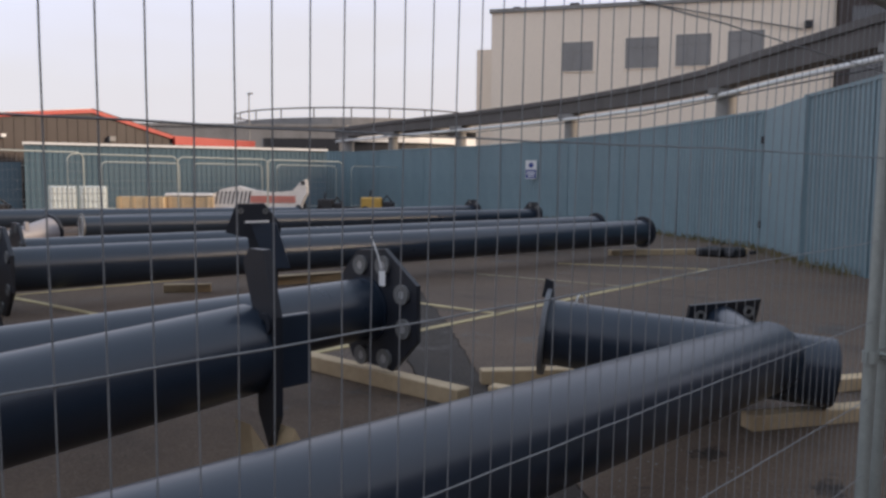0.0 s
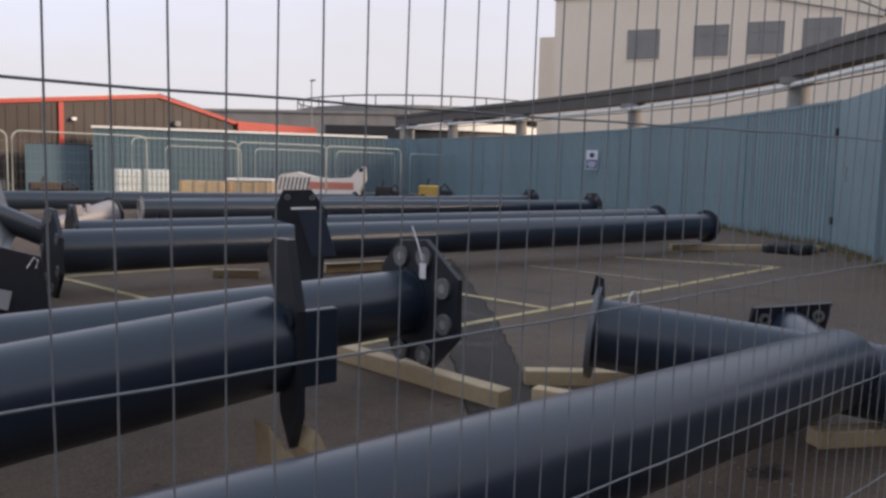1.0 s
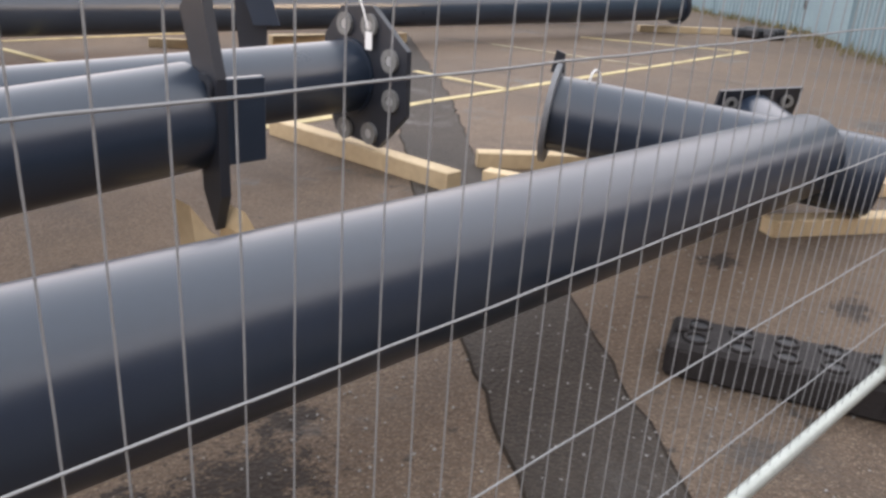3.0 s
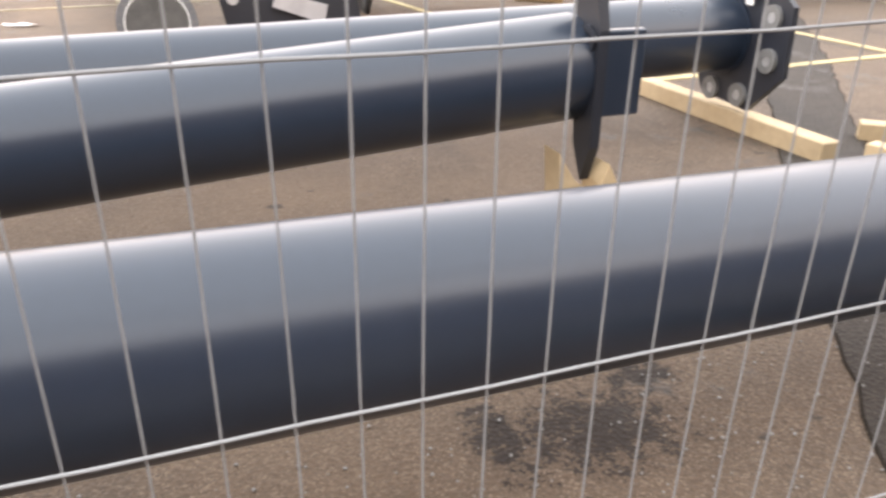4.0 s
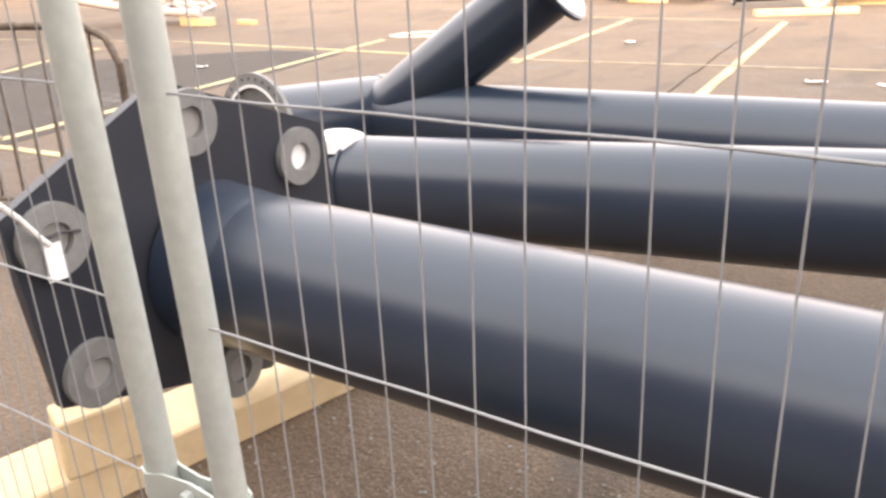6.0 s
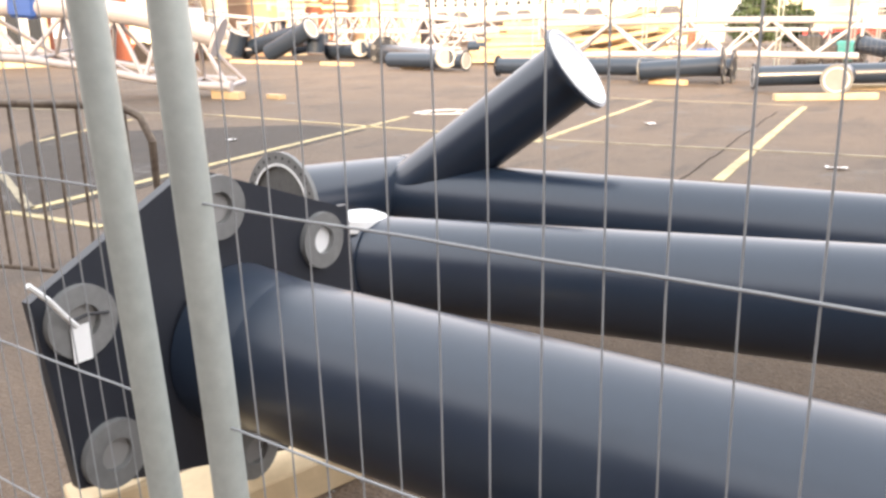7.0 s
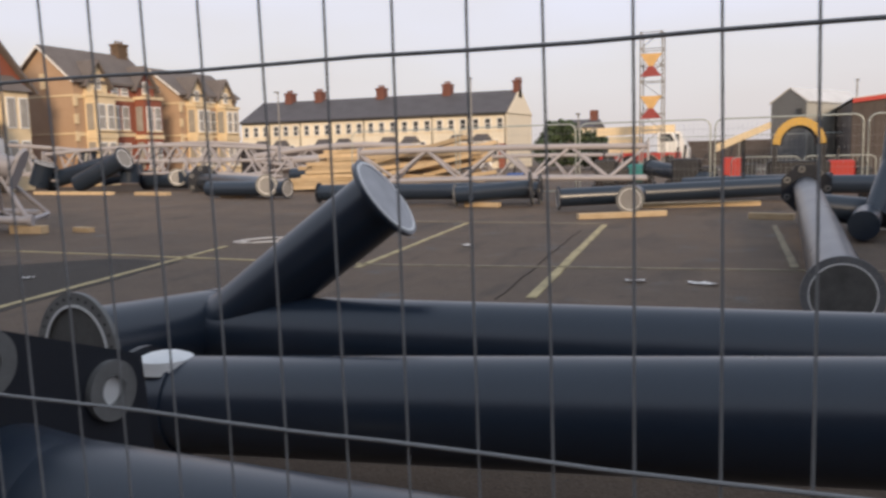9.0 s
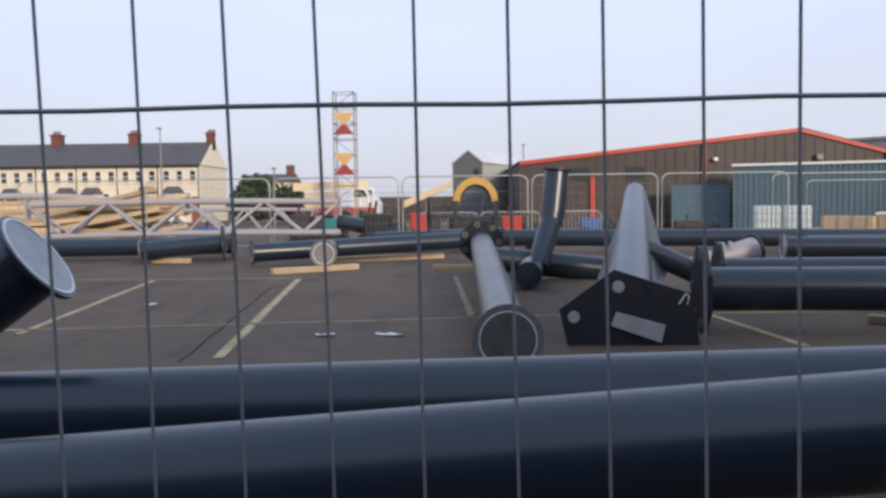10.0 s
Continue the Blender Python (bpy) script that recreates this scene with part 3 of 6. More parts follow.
P2A, P2B = Vector((-2.90, 3.343, 0.335)), Vector((1.50, 3.433, 0.631))
col = thing("steel_column", "dark blue-grey steel column with a tall end fin on a notched timber", "steel column", "steel columns on the ground")
part("tube", Geo().tube(P2A, P2B, 0.205, 48), M_PIPE, col, smooth=True)
part("end_fin", Geo().prism([(1.49, 3.22, 0.36), (1.49, 3.275, 0.215), (1.49, 3.35, 0.36), (1.49, 3.38, 0.80), (1.49, 3.46, 1.03), (1.49, 3.41, 1.09), (1.49, 3.30, 1.09), (1.49, 3.22, 0.80)], (0.042, 0, 0)), M_PLATE, col)
part("side_lug", Geo().box((1.533, 3.28, 0.46), (1.735, 3.32, 0.79), bev=0.006), M_PIPE, col)
washer(col, (1.475, 3.29, 0.76), (1, 0, 0), 0.055, 0.026, 0.016, M_PLATE)
part("weld", Geo().ring(P2A + Vector((0.22, 0.004, 0.015)), P2B - P2A, 0.214, 0.19, 0.015, 40), M_PIPE, col, smooth=True)
part("end_plate", Geo().tube(P2A - Vector((0.03, 0, 0)), P2A, 0.25, 32), M_PLATE, col, smooth=True)
part("plug", Geo().tube((-2.76, 3.31, 0.500), (-2.76, 3.312, 0.556), 0.122, 32, 0.118).tube((-2.76, 3.312, 0.556), (-2.76, 3.312, 0.574), 0.118, 32, 0.075), M_WHITE, col, "white plastic plug", True)

P3A, P3B = Vector((-3.56, 4.388, 0.399)), Vector((3.10, 4.490, 0.519))
col = thing("steel_column", "dark blue-grey branching steel column with a raised arm and bolted end plate", "steel column", "steel columns on the ground")
part("tube", Geo().tube(P3A, P3B, 0.212, 48), M_PIPE, col, smooth=True)
arm0, arm1 = Vector((-3.34, 4.37, 0.38)), Vector((-2.28, 4.50, 1.165))
ad = (arm1 - arm0).normalized()
part("arm_tube", Geo().tube(arm0, arm1, 0.180, 44), M_PIPE, col, smooth=True)
part("arm_end_ring", Geo().ring(arm1 - ad * 0.012, ad, 0.243, 0.17, 0.022, 44), M_PIPE, col, smooth=True)
part("arm_end_face", Geo().tube(arm1 - ad * 0.01, arm1 + ad * 0.012, 0.222, 44), M_PRIMER, col, "pale grey primed end face", True)
part("arm_end_rim", Geo().ring(arm1 + ad * 0.010, ad, 0.226, 0.212, 0.006, 44), M_WHITE, col, smooth=True)
st0, st1 = Vector((-3.42, 4.50, 0.41)), Vector((-3.54, 3.60, 0.455))
sdv = (st1 - st0).normalized()
part("stub_tube", Geo().tube(st0, st1, 0.215, 40), M_PIPE, col, smooth=True)
part("joint_collar", Geo().tube(lerp(st0, st1, -0.25), lerp(st0, st1, 0.03), 0.2185, 40), M_PIPE, col, smooth=True)
part("stub_end_ring", Geo().ring(st1, sdv, 0.300, 0.225, 0.025, 44), M_ZINC, col, "grey primed bolt ring", True)
part("stub_end_rim", Geo().ring(st1 + sdv * 0.022, sdv, 0.240, 0.226, 0.006, 44), M_WHITE, col, "white sealing ring", True)
part("stub_cover", Geo().tube(st1 + sdv * 0.004, st1 + sdv * 0.012, 0.228, 40), M_COVER, col, "dull grey cover disc", True)
q = sdv.to_track_quat('Z', 'Y')
for k in range(30):
    t = 2 * math.pi * k / 30
    c = st1 + sdv * 0.0252 + q @ Vector((math.cos(t) * 0.27, math.sin(t) * 0.27, 0))
    part("bolt_hole", Geo().tube(c, c + sdv * 0.001, 0.009, 8), M_DARK, col)
oct_pts = [(4.575, 0.92), (4.29, 0.942), (3.985, 0.722), (3.98, 0.357), (4.212, 0.128), (4.62, 0.165), (4.75, 0.40), (4.74, 0.74)]
flange_yz(col, "end_plate", 3.10, oct_pts, 0.035)
part("weld", Geo().ring(P3B - Vector((0.02, 0, 0)), P3B - P3A, 0.228, 0.205, 0.018, 40), M_PIPE, col, smooth=True)
for y, z in ((4.53, 0.822), (4.302, 0.832), (4.115, 0.655), (4.10, 0.430), (4.285, 0.205), (4.52, 0.197)):
    wsh = washer(col, (3.078, y, z), (1, 0, 0), 0.066, 0.030)
    part("bolt_head", Geo().tube((3.082, y, z), (3.090, y, z), 0.029, 16), M_STEEL, wsh)
part("plate_rim", Geo().prism([(3.135, 4.29, 0.945), (3.135, 4.575, 0.925), (3.135, 4.575, 0.915), (3.135, 4.29, 0.930)], (0.004, 0, 0)), M_ZINC, col)
part("label_tag", Geo().prism([(3.066, 4.31, 0.80), (3.066, 4.25, 0.80), (3.066, 4.25, 0.70), (3.066, 4.31, 0.70)], (0.003, 0, 0)), M_WHITE, col, "white card tag")
part("cable_tie", Geo().sweep([(3.06, 4.28, 0.82), (3.05, 4.31, 0.92), (3.04, 4.36, 1.03)], 0.005, 6), M_WHITE, col, "white plastic tie")


# ---------------------------------------------------------------- timbers
def timber(a, b, w=0.10, h=0.10, z=0.0, label="pale sawn pine timber bearer on asphalt", roll=0.0):
    a, b = Vector((*a, z)), Vector((*b, z))
    L = (b - a).length
    ob = solo("timber_bearer", Geo().box((0, -w / 2, 0), (L, w / 2, h), bev=0.006), M_TIMBER, label, "timber", "timber bearers")
    ob.matrix_basis = pose(a.x, a.y, z, roll, 0, math.degrees(math.atan2(b.y - a.y, b.x - a.x)))
    return ob


timber((3.10, 5.30), (3.16, 3.62), 0.12, 0.11, label="pale pine timber bearer under a bolted end plate")
timber((3.66, 3.92), (4.62, 3.12), 0.11, 0.10)
timber((3.42, 3.62), (3.75, 2.55), 0.10, 0.09)
timber((3.95, 2.16), (5.05, 1.52), 0.12, 0.09, label="pale pine timber bearer under a column joint")
timber((5.02, 2.22), (5.75, 1.82), 0.12, 0.09)
timber((-2.36, 1.10), (-2.02, 2.52), 0.24, 0.115, label="thick pale pine bearer under a steel end plate")
timber((-2.20, 1.50), (-2.13, 1.68), 0.12, 0.16, 0.116, label="short pale pine packing block on a bearer")
timber((12.9, 8.7), (15.4, 7.05), 0.14, 0.11, label="long pale timber bearer at the hoarding")
timber((4.3, 9.7), (4.75, 9.35), 0.10, 0.10)
timber((5.7, 9.35), (7.6, 9.0), 0.14, 0.12)
timber((-4.0, 16.9), (-2.4, 18.0), 0.16, 0.12)
timber((-0.75, 17.4), (0.05, 17.2), 0.14, 0.12)
timber((-3.2, 20.2), (-0.6, 21.2), 0.16, 0.12)
timber((-7.8, 20.6), (-6.8, 20.4), 0.14, 0.12)
timber((-13.4, 13.0), (-12.9, 12.9), 0.16, 0.10)

sad = thing("notched_timber_support", "pale pine blocks nailed into a notched support", "timber support")
part("base_block", Geo().box((1.36, 3.16, 0.0), (1.64, 3.40, 0.12), bev=0.006), M_TIMBER, sad)
part("wedge_block", Geo().prism([(1.365, 3.19, 0.122), (1.50, 3.19, 0.122), (1.485, 3.19, 0.20), (1.42, 3.19, 0.25), (1.345, 3.19, 0.365)], (0, 0.12, 0)), M_TIMBER, sad)
part("wedge_block", Geo().prism([(1.53, 3.18, 0.122), (1.66, 3.18, 0.122), (1.565, 3.18, 0.30), (1.535, 3.18, 0.22)], (0, 0.14, 0)), M_TIMBER, sad)


# ---------------------------------------------------------------- columns further out
def ring_end(col, c, axis, r, primed=True):
    ax = Vector(axis).normalized()
    part("end_ring", Geo().ring(c, ax, r * 1.30, r * 0.98, 0.03, 32), M_PLATE if not primed else M_ZINC, col, smooth=True)
    part("end_rim", Geo().ring(Vector(c) + ax * 0.028, ax, r * 1.03, r * 0.95, 0.008, 32), M_WHITE, col, "white sealing ring", True)
    part("end_cover", Geo().tube(Vector(c) + ax * 0.002, Vector(c) + ax * 0.012, r * 0.97, 32), M_CONC, col, "dull grey cover disc", True)


def bolt_plate(col, c, axis, r, n=8, holes=7):
    ax = Vector(axis).normalized()
    q = ax.to_track_quat('Z', 'Y')
    pts = [Vector(c) + q @ Vector((math.cos(2 * math.pi * (k + 0.5) / n) * r, math.sin(2 * math.pi * (k + 0.5) / n) * r, 0)) for k in range(n)]
    part("end_plate", Geo().prism(pts, ax * 0.04), M_PLATE, col)
    for k in range(holes):
        t = 2 * math.pi * (k + 0.5) / holes
        cc = Vector(c) + q @ Vector((math.cos(t) * r * 0.78, math.sin(t) * r * 0.78, 0))
        part("washer", Geo().ring(cc + ax * 0.04, ax, r * 0.13, r * 0.06, 0.012, 14), M_ZINC, col)
        part("washer", Geo().ring(cc - ax * 0.012, ax, r * 0.13, r * 0.06, 0.012, 14), M_ZINC, col)


def column(a, b, r, label, left=None, right=None):
    a, b = Vector(a), Vector(b)
    col = thing("steel_column", label, "steel column", "steel columns on the ground")
    part("tube", Geo().tube(a, b, r, 36), M_PIPE, col, smooth=True)
    for kind, c, ax in ((left, a, a - b), (right, b, b - a)):
        if kind == "ring":
            ring_end(col, c, ax, r)
        elif kind == "dark":
            ring_end(col, c, ax, r, False)
        elif kind == "plate":
            bolt_plate(col, c, ax, r * 2.1)
    return col


LY = "long dark blue-grey steel column lying on timbers"
column((2.34, 9.29, 0.45), (13.45, 8.33, 0.45), 0.232, LY + " with a bolted plate", "plate", "dark")
column((3.2, 11.4, 0.41), (14.3, 9.95, 0.47), 0.215, LY + " behind another", "plate", "dark")
column((6.33, 17.08, 0.42), (18.60, 14.96, 0.40), 0.21, LY + " with a white ringed end", "ring", "plate")
column((-1.0, 23.1, 0.44), (14.2, 20.5, 0.37), 0.226, LY + " far from the fence", "dark", "dark")
column((7.6, 19.0, 0.36), (20.18, 18.77, 0.40), 0.20, LY, None, "plate")

col = column((0.13, 7.22, 0.285), (0.22, 16.6, 0.62), 0.215, "dark blue-grey steel column end-on with a bolt ring", None, "plate")
part("bolt_ring", Geo().ring((0.13, 7.22, 0.285), (0, -1, 0), 0.292, 0.215, 0.03, 40), M_DULLRING, col, smooth=True)
part("sealing_ring", Geo().ring((0.13, 7.192, 0.285), (0, -1, 0), 0.238, 0.228, 0.008, 40), M_WHITE, col, "white sealing ring", True)
part("end_cover", Geo().tube((0.13, 7.20, 0.285), (0.13, 7.185, 0.285), 0.229, 40), M_COVER, col, "dull grey cover disc", True)
for k in range(22):
    t = 2 * math.pi * k / 22
    part("bolt_hole", Geo().tube((0.13 + 0.265 * math.cos(t), 7.190, 0.285 + 0.265 * math.sin(t)), (0.13 + 0.265 * math.cos(t), 7.188, 0.285 + 0.265 * math.sin(t)), 0.011, 8), M_ZINC, col)

col = thing("steel_column", "dark steel column with a five-sided end plate, its far end raised", "steel column", "steel columns on the ground")
part("end_plate", Geo().prism([(1.24, 8.50, 0.735), (0.71, 8.50, 0.355), (0.79, 8.50, 0.0), (2.06, 8.46, 0.0), (1.98, 8.47, 0.50)], (0.01, 0.04, 0)), M_PLATE, col)
part("tube", Geo().tube((1.38, 8.54, 0.42), (3.1, 16.0, 1.56), 0.25, 40, 0.175), M_PIPE, col, smooth=True)
part("side_fin", Geo().prism([(2.90, 15.5, 1.62), (1.66, 11.8, 0.34), (1.42, 9.6, 0.30), (1.75, 9.8, 0.50)], (0.03, -0.01, 0)), M_PLATE, col)
part("side_fin", Geo().prism([(3.17, 15.5, 1.60), (2.55, 11.5, 0.46), (2.02, 9.8, 0.40), (1.80, 9.8, 0.55)], (-0.03, 0.01, 0)), M_PLATE, col)
part("side_tube", Geo().tube((2.1, 11.3, 0.80), (3.3, 11.6, 0.25), 0.15, 24), M_PIPE, col, smooth=True)
for x, z in ((1.28, 0.57), (0.85, 0.28), (1.85, 0.35)):
    part("washer", Geo().tube((x, 8.497, z), (x, 8.478, z), 0.058, 20), M_PRIMER, col, "grey primed bolt hole ring")
part("slot_plate", Geo().prism([(1.25, 8.44, 0.33), (1.20, 8.44, 0.20), (1.68, 8.42, 0.03), (1.72, 8.42, 0.20)], (0.004, 0.03, 0.0)), M_PRIMER, col)
part("cable_tie", Geo().sweep([(1.86, 8.47, 0.40), (1.92, 8.45, 0.50), (1.95, 8.44, 0.47), (1.93, 8.44, 0.40)], 0.007, 6), M_WHITE, col, "white plastic tie")

col = thing("steel_column", "dark blue-grey branching steel column with an upright bent pipe", "steel column", "steel columns on the ground")
part("tube", Geo().tube((0.38, 15.18, 0.38), (2.32, 15.26, 0.17), 0.225, 32), M_PIPE, col, smooth=True)
part("arm_tube", Geo().tube((1.13, 14.68, 0.28), (1.46, 15.30, 1.12), 0.19, 32), M_PIPE, col, smooth=True)
part("upright_tube", Geo().tube((1.46, 15.30, 1.08), (1.57, 15.47, 1.96), 0.215, 32), M_PIPE, col, smooth=True)
part("elbow", Geo().tube((1.44, 15.25, 0.98), (1.46, 15.30, 1.18), 0.205, 32), M_PIPE, col, smooth=True)
part("end_ring", Geo().ring((1.57, 15.47, 1.96), (0.1, 0.0, 1), 0.275, 0.15, 0.03, 32), M_PLATE, col, smooth=True)
part("stub_tube", Geo().tube((0.85, 13.35, 0.25), (1.00, 14.5, 0.26), 0.21, 32), M_PIPE, col, smooth=True)

col = thing("steel_bracket", "dark steel bracket with a six-sided plate standing on asphalt", "steel bracket")
part("end_plate", Geo().prism([(4.00, 7.55, 1.15), (4.22, 7.37, 1.16), (4.36, 7.27, 0.93), (4.35, 7.28, 0.86), (4.32, 7.30, 0.20), (4.26, 7.35, 0.0), (4.14, 7.45, 0.0), (4.10, 7.49, 0.80), (3.92, 7.63, 0.86)], (0.02, 0.03, 0)), M_PLATE, col)
part("front_plate", Geo().prism([(4.08, 7.40, 0.95), (4.28, 7.24, 0.95), (4.36, 7.12, 0.50), (4.17, 7.27, 0.50)], (0.012, 0.02, 0.01)), M_PIPE, col, "bent grey steel plate")
for x, y in ((4.03, 7.51), (4.22, 7.35)):
    part("bolt_hole", Geo().ring((x, y, 1.08), (0.6, 0.75, 0), 0.028, 0.014, 0.01, 12), M_ZINC, col)

part("strap", Geo().box((3.98, 7.34, 0.965), (4.26, 7.36, 0.985), pose(0, 0, 0)), M_WHITE, col, "white plastic strap")

cone = thing("track_end_cone", "pale lilac tapered track end lying behind long columns", "track section", "track sections in the yard")
part("cone", Geo().tube((4.55, 17.55, 0.10), (6.05, 18.0, 0.30), 0.09, 28, 0.29), M_TRACK, cone, smooth=True)
part("end_ring", Geo().ring((6.05, 18.0, 0.30), (1.5, 0.45, 0.2), 0.34, 0.20, 0.05, 32), M_PLATE, cone, smooth=True)
part("bracket", Geo().box((5.2, 17.58, 0.30), (5.32, 17.70, 0.50), bev=0.01).box((5.42, 17.64, 0.34), (5.50, 17.74, 0.52), bev=0.01), M_TRACK, cone)


# ---------------------------------------------------------------- hoarding of profiled steel
HH = 2.97
HO = [(8.3, 0.9), (12.6, 4.05), (14.35, 5.60), (16.87, 7.42), (21.8, 14.0), (24.3, 18.2), (26.4, 24.0), (28.0, 34.0), (24.5, 38.0)]


def sheet_mesh(w, h, flat=False):
    """One steel sheet with trapezoid ribs, standing along +x."""
    g = Geo()
    pts = []
    if flat:
        pts = [(0, 0), (w, 0)]
    else:
        n = max(3, round(w / 0.17))
        s = w / n
        for k in range(n):
            pts += [(k * s, 0), (k * s + s * 0.45, 0), (k * s + s * 0.58, -0.035), (k * s + s * 0.87, -0.035)]
        pts.append((w, 0))
    m = len(pts)
    g.add([(x, y, 0.0) for x, y in pts] + [(x, y, h) for x, y in pts] + [(x, y + 0.012, 0.0) for x, y in pts] + [(x, y + 0.012, h) for x, y in pts],
          [(i, i + 1, m + i + 1, m + i) for i in range(m - 1)] + [(2 * m + i, 3 * m + i, 3 * m + i + 1, 2 * m + i + 1) for i in range(m - 1)] + [(m + i, m + i + 1, 3 * m + i + 1, 3 * m + i) for i in range(m - 1)])
    return mesh_of("steel_sheet", g, M_HOARD)


for k, (a, b) in enumerate(zip(HO, HO[1:])):
    L = math.hypot(b[0] - a[0], b[1] - a[1])
    ang = math.degrees(math.atan2(b[1] - a[1], b[0] - a[0]))
    wall = tagged(new("wall_hoarding"), "blue profiled steel hoarding round the yard", "hoarding", kind="structure")
    wall.matrix_basis = pose(a[0], a[1], 0, 0, 0, ang)
    if k == 2:                                   # a plain door between two posts
        part("door_leaf", Geo().box((0.12, 0.0, 0.06), (L - 0.12, 0.05, HH - 0.02), bev=0.01), M_HOARD, wall, "plain blue steel door leaf")
        part("door_frame", Geo().box((0, -0.03, 0), (0.11, 0.08, HH)).box((L - 0.11, -0.03, 0), (L, 0.08, HH)), M_HOARD, wall)
        part("door_handle", Geo().tube((L * 0.70, 0.09, 1.35), (L * 0.70, 0.09, 1.62), 0.02, 8).tube((L * 0.70, 0.04, 1.37), (L * 0.70, 0.09, 1.37), 0.015, 8).tube((L * 0.70, 0.04, 1.60), (L * 0.70, 0.09, 1.60), 0.015, 8), M_GALV, wall, "pale metal pull handle")
        part("hinge", Geo().box((L - 0.16, 0.05, 0.45), (L - 0.08, 0.095, 0.60)), M_DARK, wall)
        part("hinge", Geo().box((L - 0.16, 0.05, 2.25), (L - 0.08, 0.095, 2.40)), M_DARK, wall)
        continue
    n = max(1, round(L / 1.05))
    me = sheet_mesh(L / n, HH)
    for i in range(n):
        piece("steel_sheet", me, wall, pose(L * i / n, 0.004 * (i % 2), 0))
    part("top_rail", Geo().box((0, -0.045, HH - 0.05), (L, -0.036, HH + 0.01)).box((0, 0.013, HH - 0.05), (L, 0.03, HH + 0.01)), M_HOARD, wall)
    for i in range(0, n + 1, 4):
        part("post", Geo().box((L * i / n - 0.035, 0.0, 0), (L * i / n + 0.035, 0.03, HH + 0.01)), M_HOARD, wall)

sg = thing("safety_sign", "white and blue safety notice fixed to the hoarding", "sign", at=(24.56, 19.60, 1.52), rz=-65)
part("board", Geo().box((-0.22, -0.075, 0), (0.22, -0.06, 0.72), bev=0.004), M_WHITE, sg)
part("bracket", Geo().box((-0.15, -0.06, 0.12), (-0.11, 0.34, 0.16)).box((0.11, -0.06, 0.12), (0.15, 0.34, 0.16)), M_GALV, sg)
part("blue_field", Geo().box((-0.20, -0.079, 0.03), (0.20, -0.075, 0.36)), M_SIGNB, sg)
part("pictogram", Geo().tube((0, -0.079, 0.53), (0, -0.075, 0.53), 0.10, 20), M_SIGNB, sg)
for z, w in ((0.27, 0.15), (0.19, 0.17), (0.11, 0.12)):
    part("text_bar", Geo().box((-w, -0.083, z - 0.022), (w, -0.079, z + 0.022)), M_WHITE, sg)

# dry weeds and rubbish along the foot of the hoarding
g = Geo()
rnd = random.Random(11)
for a, b in zip(HO[1:], HO[2:7]):
    L = math.hypot(b[0] - a[0], b[1] - a[1])
    d = Vector((b[0] - a[0], b[1] - a[1], 0)).normalized()
    nrm = Vector((-d.y, d.x, 0))
    for i in range(int(L * 60)):
        p = Vector((*a, 0)) + d * rnd.uniform(0, L) + nrm * abs(rnd.gauss(0.10, 0.22))
        h, t = rnd.uniform(0.04, 0.20), rnd.uniform(0, 6.28)
        s = Vector((math.cos(t), math.sin(t), 0)) * 0.012
        lean = Vector((rnd.uniform(-0.06, 0.06), rnd.uniform(-0.06, 0.06), h))
        g.add([p - s, p + s, p + lean], [(0, 1, 2)])
solo("dry_weeds", g, M_DRY, "dry brown weeds along the hoarding foot", "weeds", kind="stuff")
rub = thing("rubble_heap", "dark rubble heaped at the hoarding foot", "rubble")
for i in range(14):
    p = Vector((14.6 + rnd.uniform(-0.5, 0.9), 6.75 + rnd.uniform(-0.1, 0.7), 0))
    s = rnd.uniform(0.05, 0.14)
    part("lump", Geo().box((-s, -s, 0), (s, s, s * 1.3), pose(p.x, p.y, 0, 0, 0, rnd.uniform(0, 90)), bev=s * 0.3), M_DARK, rub)

# ---------------------------------------------------------------- raised ride track behind the hoarding
trk = thing("ride_track", "dark raised ride track on concrete columns behind the hoarding", "ride track")
TB = [(12.5, -1.0), (14.6, 1.6), (17.4, 5.3), (19.9, 8.4), (22.4, 11.3), (24.5, 14.6), (26.3, 18.5), (27.7, 22.6), (28.9, 27.0), (30.2, 33.2), (32.4, 41.0)]
g, g2, g3 = Geo(), Geo(), Geo()
for (x0, y0), (x1, y1) in zip(TB, TB[1:]):
    L = math.hypot(x1 - x0, y1 - y0)
    m = pose(x0, y0, 0, 0, 0, math.degrees(math.atan2(y1 - y0, x1 - x0)))
    part("beam", Geo().box((-0.05, -0.28, 4.10), (L + 0.05, 0.28, 4.55), m), M_BEAM, trk)
    g2.box((-0.05, -0.36, 4.55), (L + 0.05, -0.28, 4.72), m).box((-0.05, 0.28, 4.55), (L + 0.05, 0.36, 4.72), m)
    for k in range(int(L / 0.55)):
        g3.box((k * 0.55, -0.34, 4.30), (k * 0.55 + 0.09, -0.28, 4.58), m)
part("edge_rail", g2, M_BEAM, trk)
part("bracket_row", g3, M_BEAM, trk)
part("service_pipe", Geo().sweep([(x - 0.35, y - 0.1, 3.88) for x, y in TB], 0.065, 10), M_WHITE, trk, "white service pipe", True)
part("cable", Geo().sweep([(x - 0.45, y - 0.1, 3.72 + 0.05 * math.sin(i * 2.1)) for i, (x, y) in enumerate(TB)], 0.018, 6), M_DARK, trk)
for x, y in ((17.0, 4.8), (21.9, 10.6), (26.6, 19.2), (29.0, 27.4), (30.4, 33.8), (32.0, 39.6)):
    part("concrete_column", Geo().tube((x, y, 0), (x, y, 4.1), 0.27, 18).box((x - 0.4, y - 0.4, 3.92), (x + 0.4, y + 0.4, 4.095)), M_CONC, trk, smooth=True)


